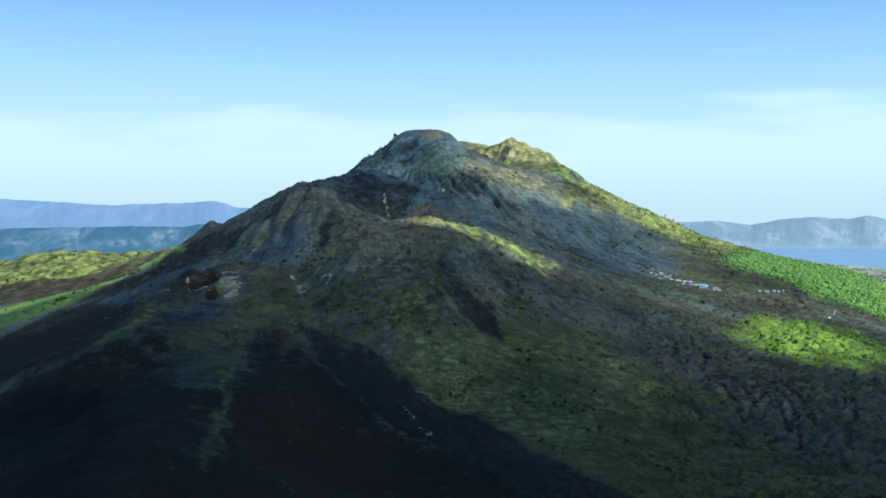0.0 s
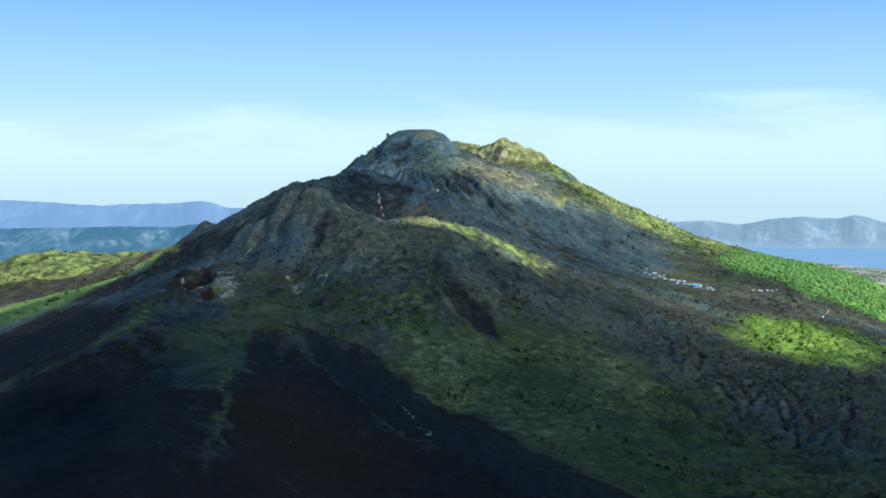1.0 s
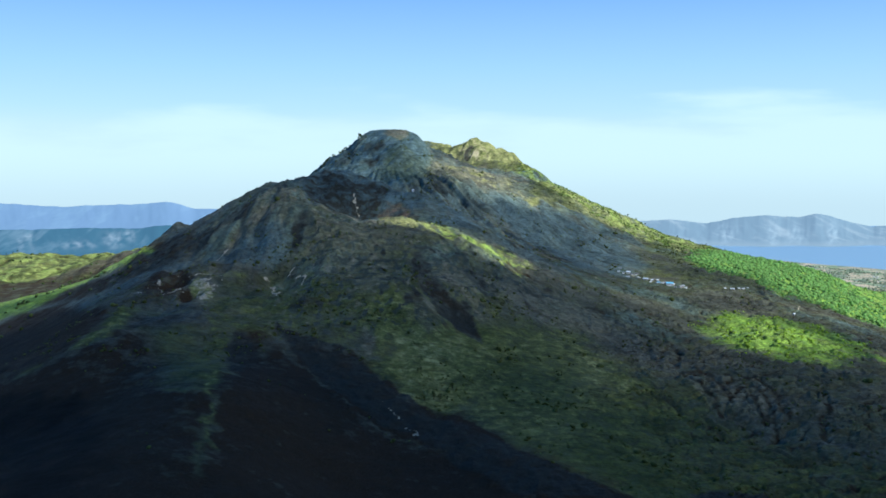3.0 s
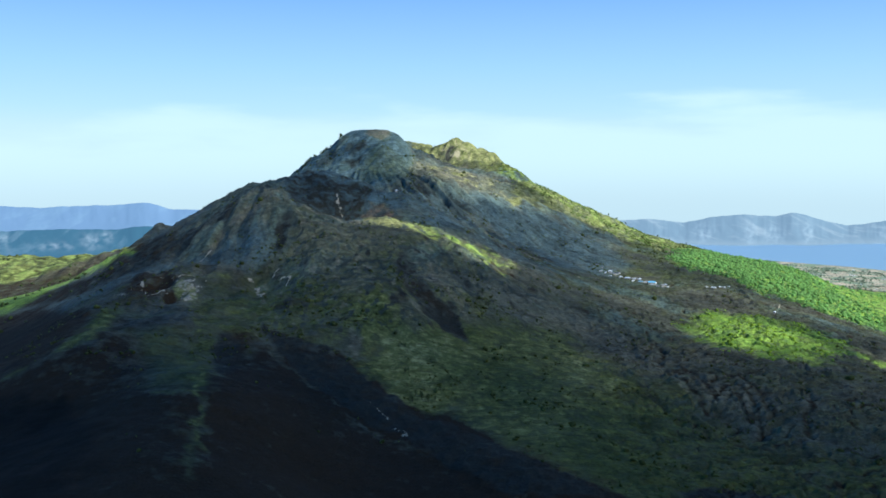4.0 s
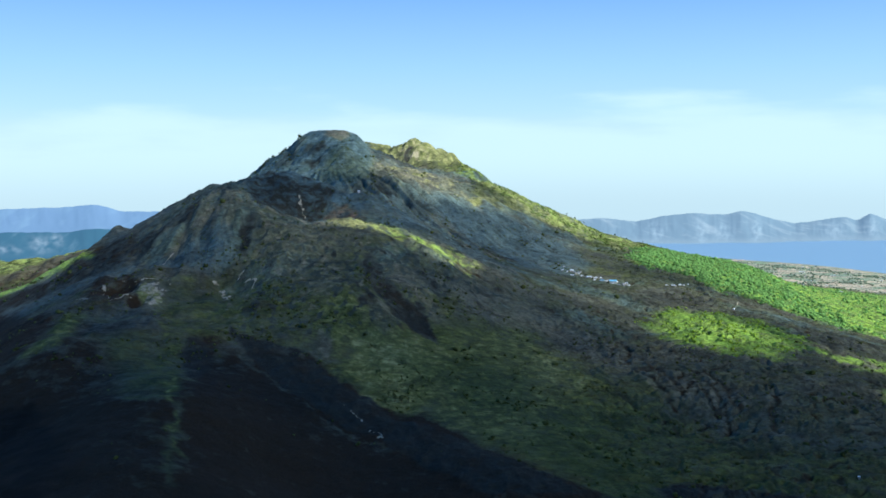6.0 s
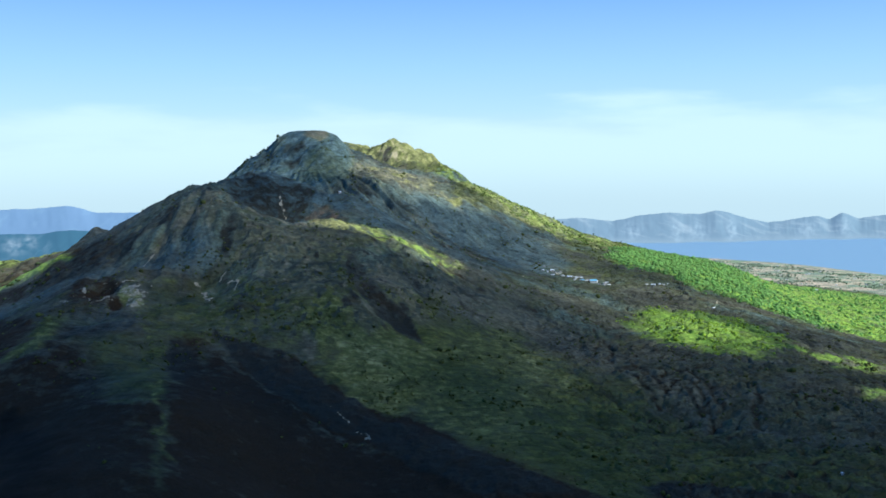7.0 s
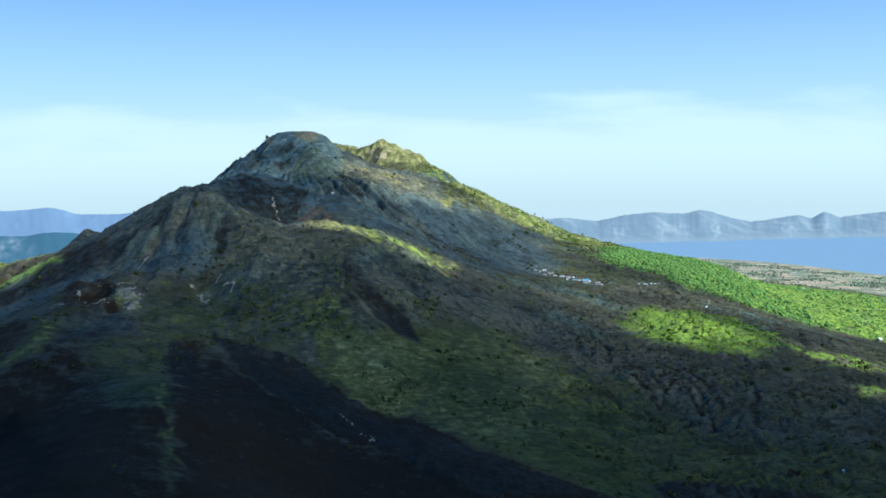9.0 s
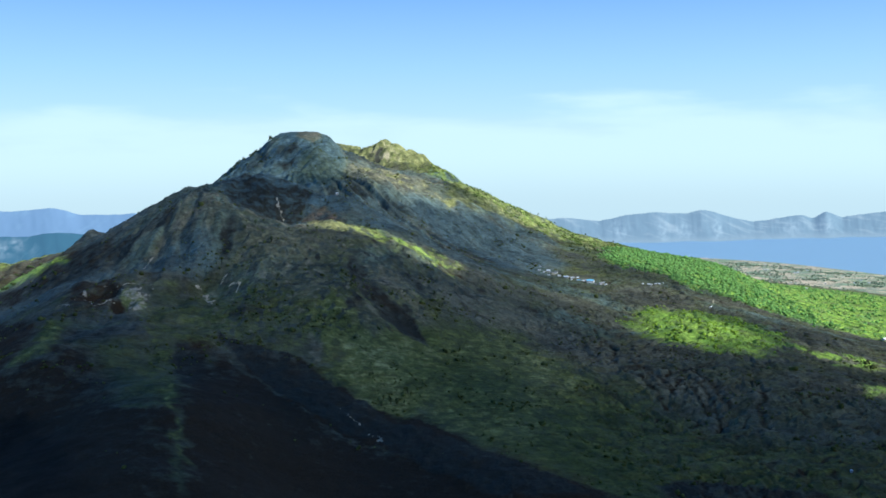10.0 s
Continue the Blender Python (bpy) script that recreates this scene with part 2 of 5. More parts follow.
GROUND, WATER, CLOUD = ground_material(), water_material(), cloud_material()

# ---- landform: crest, rim and valley lines, as (x, y, height over the lake) ----
CREST_MAIN = [(-330, 2140, 240), (-285, 2160, 275), (-223, 2180, 321), (-169, 2190, 362), (-129, 2200, 393), (-104, 2202, 413), (-80, 2200, 422),
              (-60, 2196, 423), (-41, 2190, 423), (-22, 2182, 422), (-7, 2172, 419), (8, 2160, 412), (20, 2150, 402), (30, 2138, 391), (40, 2125, 380), (60, 2080, 353), (-85, 2222, 418), (-45, 2218, 421), (-10, 2205, 417)]
CREST_BACK = [(45, 2450, 399), (115, 2470, 385), (146, 2442, 384), (165, 2425, 403), (183, 2420, 408), (217, 2415, 392), (258, 2370, 365),
              (307, 2280, 326), (371, 2230, 284), (441, 2230, 254), (541, 2240, 212), (654, 2240, 164), (740, 2200, 141), (809, 2100, 125), (905, 1990, 108)]
HIDDEN_SIDE = [(-200, 2420, 300), (-60, 2340, 372), (60, 2300, 350), (0, 2600, 300), (200, 2640, 260), (400, 2500, 190), (600, 2480, 130), (-350, 2500, 190),
               (-500, 2200, 170), (-100, 2900, 160), (300, 2900, 120), (800, 2500, 60), (1000, 2200, 50)]
RIM_FRONT = [(-411, 1600, 231), (-374, 1588, 243), (-343, 1600, 262), (-306, 1620, 282), (-259, 1640, 305), (-230, 1650, 313), (-194, 1688, 320),
             (-152, 1700, 330), (-104, 1700, 325), (-68, 1688, 313), (6, 1650, 288)]
RIM_LIP = [(-215, 1560, 306), (-172, 1446, 288), (-130, 1432, 268), (-70, 1424, 257), (-25, 1420, 257), (6, 1418, 254)]
BEHIND_RIM = [(-330, 1760, 225), (-200, 1800, 275), (-90, 1790, 290), (-20, 1750, 283), (-440, 1750, 175), (-300, 1950, 235)]
BOWL = [(-114, 1535, 262), (-61, 1536, 257), (-81, 1580, 277), (-46, 1680, 303), (-1, 1615, 294)]
FACE_HIGH = [(-140, 2180, 380), (-20, 2040, 376), (34, 2100, 378), (26, 1950, 332), (-46, 1980, 337), (129, 1882, 297), (65, 1798, 277),
             (144, 2352, 357), (251, 2360, 352), (299, 2120, 298), (218, 2027, 306), (358, 2049, 278)]
FACE_RIGHT = [(81, 1372, 222), (162, 1386, 190), (296, 1758, 180), (395, 1947, 210), (525, 2190, 206), (228, 1828, 230), (140, 1758, 235),
              (269, 1474, 160), (621, 2180, 164), (377, 1716, 150), (741, 2017, 132), (158, 1227, 139)]
FACE_FRONT = [(-111, 1313, 233), (-63, 1262, 205), (-41, 1125, 171), (-10, 1184, 191), (-102, 1105, 162), (-123, 1230, 195), (-210, 1329, 232),
              (-233, 1263, 200), (-166, 1057, 151), (-210, 1097, 164), (-281, 1331, 213), (-204, 1249, 177)]
LOW_FRONT = [(65, 1128, 139), (-4, 994, 117), (8, 938, 102), (-21, 856, 90), (56, 843, 89), (76, 807, 85), (-73, 1015, 125), (140, 954, 98),
             (178, 1108, 114), (-84, 720, 88), (120, 640, 70)]
SPUR = [(-283, 1164, 187), (-356, 1154, 185), (-314, 1100, 170), (-363, 1080, 168), (-340, 960, 168), (-229, 949, 143), (-215, 860, 150), (-192, 787, 149),
        (-180, 650, 136), (-387, 1000, 153), (-425, 960, 138), (-455, 900, 117), (-300, 680, 126), (-300, 800, 130)]
LOW_LEFT = [(-480, 1150, 120), (-620, 1000, 80), (-600, 700, 70), (-430, 1444, 190), (-624, 1450, 97), (-670, 1498, 98), (-515, 1700, 151), (-641, 1750, 107),
            (-677, 1635, 110), (-773, 1800, 88), (-911, 1850, 73), (-850, 1500, 60)]
HILL_LEFT = [(-880, 2065, 112), (-941, 2200, 127), (-1010, 2200, 115), (-1060, 2150, 94), (-831, 2200, 123), (-731, 2150, 127), (-635, 2100, 146), (-855, 1890, 92),
             (-973, 1980, 82), (-775, 1950, 96), (-900, 2450, 60), (-700, 2500, 70), (-1300, 2300, 60)]
LOW_RIGHT = [(461, 1611, 127), (421, 1676, 134), (579, 1567, 121), (315, 1130, 92), (343, 922, 62), (425, 764, 57), (363, 1003, 86), (261, 1236, 108), (436, 1298, 92),
             (341, 1321, 118), (486, 1249, 104), (641, 1496, 104), (665, 1407, 97), (513, 1103, 93), (380, 854, 62), (516, 952, 79), (730, 1745, 119),
             (774, 1439, 68), (918, 1400, 40), (983, 1533, 40), (588, 971, 70), (760, 1150, 62)]
PLAIN = [(1000, 1900, 62), (1270, 1941, 20), (1395, 2319, 16), (1480, 2599, 7), (1300, 2900, 6), (1150, 2600, 24), (1000, 2900, 20), (1100, 3400, 8), (1770, 2349, -3),
         (1724, 2640, -3), (1668, 2834, -3), (1560, 3010, -3), (1400, 3180, -3), (1310, 3400, -3), (1900, 2300, -12), (1900, 2900, -14), (1700, 3500, -14), (1500, 1600, 6), (1300, 1200, 20), (1000, 800, 30)]
SKIRT = [(300, 300, 60), (-100, 300, 95), (-500, 300, 70), (0, -300, 70), (800, 0, 40), (-900, 0, 50), (-1300, 1200, 45), (-1500, 2000, 45), (0, -1200, 70), (1500, -800, 50),
         (-1500, -800, 50), (2200, 800, 10), (-2200, 1000, 45), (-1800, 3000, 40), (-800, 3200, 50), (0, 3400, 50), (600, 3300, 40), (0, -2600, 60), (2600, -1500, 30), (-2600, -1500, 40),
         (2800, 2400, -15), (2600, 3800, -10), (-2600, 3400, 45), (0, 4600, 30), (1400, 4600, 10), (-3600, 1000, 45), (3600, 800, 5)]
LINES = [CREST_MAIN, CREST_BACK, HIDDEN_SIDE, RIM_FRONT, RIM_LIP, BEHIND_RIM, BOWL, FACE_HIGH, FACE_RIGHT, FACE_FRONT, LOW_FRONT, SPUR, LOW_LEFT, HILL_LEFT,
         LOW_RIGHT, PLAIN, SKIRT]


def spread(d2):
    """The bending-plate kernel of a squared distance."""
    return d2 * np.log(d2 + 1e-6)


SPOTS = np.array([p for line in LINES for p in line], float)
SPOTS[:, :2] /= 1000


def bend(spots, stiff=2e-4):
    n = len(spots)
    d2 = ((spots[:, None, :2] - spots[None, :, :2]) ** 2).sum(2)
    a = np.zeros((n + 3, n + 3))
    a[:n, :n] = spread(d2) + np.eye(n) * stiff
    a[:n, n], a[:n, n + 1:] = 1, spots[:, :2]
    a[n, :n], a[n + 1:, :n] = 1, spots[:, :2].T
    return np.linalg.solve(a, np.append(spots[:, 2], [0, 0, 0]))


BENT = bend(SPOTS)


def land(x, y):
    """The smooth height of the land at arrays x, y in metres."""
    shape, x, y = np.shape(x), np.ravel(x) / 1000, np.ravel(y) / 1000
    z = np.empty(len(x))
    for k in range(0, len(x), 20000):
        s = slice(k, k + 20000)
        d2 = (x[s, None] - SPOTS[:, 0]) ** 2 + (y[s, None] - SPOTS[:, 1]) ** 2
        z[s] = spread(d2) @ BENT[:-3] + BENT[-3] + BENT[-2] * x[s] + BENT[-1] * y[s]
    return z.reshape(shape)


def perlin(x, y, seed=0):
    """Gradient noise, about -1 to 1, on arrays."""
    xi, yi = np.floor(x).astype(np.int64), np.floor(y).astype(np.int64)
    fx, fy = x - xi, y - yi

    def corner(i, j):
        h = ((xi + i) * 374761393 + (yi + j) * 668265263 + seed * 974711) & 0xFFFFFFFF
        h = ((h ^ (h >> 13)) * 1274126177) & 0xFFFFFFFF
        a = (h ^ (h >> 16)) * (2 * math.pi / 4294967296)
        return np.cos(a) * (fx - i) + np.sin(a) * (fy - j)

    u, v = fx * fx * fx * (fx * (fx * 6 - 15) + 10), fy * fy * fy * (fy * (fy * 6 - 15) + 10)
    lo = corner(0, 0) * (1 - u) + corner(1, 0) * u
    hi = corner(0, 1) * (1 - u) + corner(1, 1) * u
    return (lo * (1 - v) + hi * v) * 1.5


def fbm(x, y, octaves=4, seed=0, gain=0.5):
    out, amp = 0, 1.0
    for k in range(octaves):
        out = out + amp * perlin(x * 2 ** k + 17.3 * k, y * 2 ** k - 9.1 * k, seed + k)
        amp *= gain
    return out


def step(a, b, v):
    """A soft step of v from 0 at a to 1 at b."""
    t = np.clip((v - a) / (b - a), 0, 1)
    return t * t * (3 - 2 * t)


def inside(x, y, outline, soft):
    """1 inside a closed outline, 0 outside, with an edge of that width."""
    px, py = np.array(outline, float).T
    out = np.zeros(np.shape(x))
    near = (x > px.min() - soft) & (x < px.max() + soft) & (y > py.min() - soft) & (y < py.max() + soft)
    x, y = x[near], y[near]
    best, within = np.full(x.shape, 1e9), np.zeros(x.shape, bool)
    for (ax, ay), (bx, by) in zip(outline, outline[1:] + outline[:1]):
        dx, dy = bx - ax, by - ay
        t = np.clip(((x - ax) * dx + (y - ay) * dy) / (dx * dx + dy * dy), 0, 1)
        best = np.minimum(best, np.hypot(x - ax - t * dx, y - ay - t * dy))
        if ay != by:
            within ^= ((ay > y) != (by > y)) & (x < dx * (y - ay) / dy + ax)
    out[near] = step(-soft / 2, soft / 2, np.where(within, best, -best))
    return out


def along(x, y, line):
    """The distance to an open line, to 90 m."""
    px, py = np.array(line, float).T
    out = np.full(np.shape(x), 1e4)
    near = (x > px.min() - 90) & (x < px.max() + 90) & (y > py.min() - 90) & (y < py.max() + 90)
    x, y = x[near], y[near]
    best = np.full(x.shape, 1e4)
    for (ax, ay), (bx, by) in zip(line, line[1:]):
        dx, dy = bx - ax, by - ay
        t = np.clip(((x - ax) * dx + (y - ay) * dy) / (dx * dx + dy * dy), 0, 1)
        best = np.minimum(best, np.hypot(x - ax - t * dx, y - ay - t * dy))
    out[near] = best
    return out

# ---- the ground: one sheet, finest where the slopes are ----
def sheet(name, x, y, z, mat, smooth=True, wrap=False):
    """A grid of points as one mesh; wrap joins the last column to the first."""
    rows, cols = x.shape
    me = bpy.data.meshes.new(name)
    i = np.arange(rows * cols).reshape(rows, cols)
    j = np.roll(i, -1, 1) if wrap else i[:, 1:]
    k = i if wrap else i[:, :-1]
    quads = np.stack([k[:-1], j[:-1], j[1:], k[1:]], -1).reshape(-1, 4)
    me.vertices.add(rows * cols)
    me.vertices.foreach_set("co", np.stack([x, y, z], -1).ravel())
    me.loops.add(quads.size)
    me.loops.foreach_set("vertex_index", quads.ravel())
    me.polygons.add(len(quads))
    me.polygons.foreach_set("loop_start", np.arange(0, quads.size, 4))
    me.update(calc_edges=True)
    me.polygons.foreach_set("use_smooth", np.full(len(quads), smooth))
    me.materials.append(mat)
    return new(name, me)


LAVA_TONGUE = [(-153, 1050), (-118, 1036), (-78, 1016), (-43, 969), (-12, 917), (35, 876), (86, 808), (131, 764), (160, 736), (230, 640),
               (140, 600), (78, 715), (33, 783), (-9, 830), (-61, 868), (-89, 895), (-117, 953), (-140, 1005)]
DARK_LEFT = [(-165, 1020), (-80, 920), (-25, 850), (60, 790), (130, 690), (120, 500), (-700, 400), (-800, 900), (-560, 1180), (-480, 1150), (-440, 1000), (-380, 930), (-260, 880), (-215, 960)]
LOBE = [(-222, 1040), (-186, 1050), (-170, 985), (-195, 905)]
HILL_GREEN = [(-367, 970), (-347, 1050), (-286, 1010), (-233, 1040), (-192, 800), (-238, 800), (-300, 840)]
GULLY = [(4, 1215), (30, 1208), (66, 1163), (80, 1110), (58, 1124)]
BOWL_EDGE = [(-205, 1620), (-165, 1470), (-125, 1450), (-60, 1440), (-20, 1470), (20, 1560), (0, 1640), (-70, 1680), (-150, 1690)]
TURF_FRONT = [(-59, 1125), (12, 1158), (82, 1114), (200, 1185), (260, 1035), (220, 780), (160, 740), (117, 800), (42, 868), (-14, 925), (-45, 980)]
WOODS = [(690, 2090), (640, 1980), (590, 1860), (600, 1770), (650, 1720), (660, 1610), (790, 1500), (880, 1430), (960, 1360), (1150, 1330), (1420, 1420), (1430, 1860), (1330, 2060), (1180, 2240), (1020, 2330),
         (860, 2240), (780, 2150)]
# Sunlit strips and patch, where the ground is painted bright green.
LIT_GREEN = [[(624, 1151), (681, 1159), (735, 1131), (694, 1074), (651, 1080), (610, 1104)],
               [(594, 995), (648, 1008), (622, 973), (578, 962)],
               [(612, 1276), (643, 1246), (604, 1153), (543, 1110), (515, 1148)]]
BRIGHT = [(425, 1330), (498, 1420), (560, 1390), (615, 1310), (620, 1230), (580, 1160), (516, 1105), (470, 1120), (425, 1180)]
FIELDS = [(1060, 2400), (1240, 2230), (1390, 2040), (1500, 1880), (2200, 1700), (1900, 2600), (1700, 3100), (1250, 3500), (950, 3300), (950, 2600)]
TURF_LEFT = [(-430, 1480), (-560, 1540), (-760, 1420), (-900, 1420), (-900, 1560), (-720, 1660), (-560, 1640), (-480, 1590)]
PLAIN_LEFT = [(-480, 1800), (-560, 1700), (-800, 1680), (-1200, 1800), (-1200, 1880), (-900, 1930), (-680, 2000), (-560, 2080), (-500, 2000)]


BARE_RIGHT = [(120, 1500), (240, 1420), (420, 1480), (560, 1560), (640, 1600), (700, 1450), (900, 1350), (1000, 1100), (700, 700), (480, 640), (330, 800), (300, 1000), (230, 1200)]
SCARS = [([(-304, 1230), (-297, 1242), (-286, 1242), (-269, 1232), (-262, 1216)], 1.8), ([(-358, 1270), (-349, 1217), (-326, 1154)], 2.2), ([(-324, 1146), (-313, 1153), (-304, 1177), (-302, 1212)], 1.8),
         ([(-367, 1166), (-361, 1173), (-346, 1135)], 1.9), ([(-208, 1265), (-203, 1253), (-190, 1196), (-187, 1216)], 3.4), ([(-168, 1252), (-154, 1247), (-160, 1227)], 2.2),
         ([(-286, 1311), (-284, 1336), (-280, 1354)], 2.6), ([(-288, 1176), (-278, 1184), (-269, 1168)], 2.0), ([(-283, 1161), (-276, 1169), (-285, 1189)], 2.0), ([(-180, 1265), (-176, 1278)], 1.8),
         ([(-107, 1596), (-97, 1573), (-90, 1520), (-87, 1465)], 2.4), ([(-46, 912), (-40, 905), (-33, 893), (-27, 880)], 1.3), ([(-22, 862), (-14, 857), (-8, 848)], 1.3),
         ([(400, 1690), (440, 1640), (500, 1580)], 2.4), ([(300, 1560), (330, 1530)], 2.0), ([(640, 1470), (655, 1500)], 2.2)]
SLIDE = [(-302, 1216), (-285, 1226), (-264, 1200), (-262, 1142), (-276, 1128), (-284, 1160), (-294, 1190)]
TRAILS = [[(-241, 1441), (-257, 1399), (-274, 1360)], [(-225, 1480), (-250, 1420), (-262, 1380)],
          [(-190, 1640), (-215, 1540), (-225, 1450)], [(-365, 1262), (-330, 1290), (-300, 1305), (-286, 1309)],
          [(-395, 1295), (-380, 1325), (-366, 1328), (-320, 1289), (-313, 1309)]]
STREAKS = [[(-240, 1410), (-268, 1382), (-288, 1358), (-304, 1300)], [(-277, 1415), (-302, 1396), (-336, 1366)], [(-207, 1410), (-217, 1350), (-225, 1295)]]
HOLLOWS = [([(-176, 1393), (-179, 1360), (-180, 1336), (-190, 1314)], 7), ([(-360, 1486), (-345, 1430), (-325, 1350), (-313, 1320)], 13), ([(-195, 1420), (-200, 1370)], 5)]
PITS = [(-328, 1205, 25, 36, 15, 2.5), (-291, 1150, 14, 22, 11, 1.5)]  # x, y, half widths, depth, lip
HILL_RIM = [(-300, 1092), (-350, 1082), (-375, 1030), (-400, 985), (-440, 930), (-462, 880)]
VALLEY_LEFT = [(-430, 1130), (-450, 1260), (-540, 1380), (-700, 1390), (-860, 1250), (-800, 900), (-600, 720), (-500, 860), (-440, 960), (-400, 1030)]
SPUR_TURF = [(-250, 1076), (-222, 1010), (-209, 935), (-193, 783), (-180, 721), (-173, 626)]


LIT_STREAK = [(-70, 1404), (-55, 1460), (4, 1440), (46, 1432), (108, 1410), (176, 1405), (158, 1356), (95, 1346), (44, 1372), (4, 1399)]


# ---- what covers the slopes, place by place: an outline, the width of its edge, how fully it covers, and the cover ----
# The cool cover paints the blue of haze and shade onto the slopes.
BASALT, CINDER, HAZE_SHADE = dict(ash=0.88, cool=0.45, turf=0.1, dry=0, meadow=0), dict(ash=0.88, cool=0.0, turf=0.1, dry=0, meadow=0), dict(cool=0.85, ash=0.34, turf=0.1, dry=0.0, meadow=0)
EARTH, LAWN, GREEN = dict(dry=0.62, ash=0.0, cool=0.0, turf=0.2, meadow=0), dict(turf=1.0, meadow=0.42, ash=0, cool=0, dry=0), dict(turf=0.85, ash=0.05, cool=0, dry=0.1, meadow=0.1)
STRAW = dict(meadow=0.9, dry=0.5, rock=0.2, ash=0, cool=0, wood=0, turf=0.8)
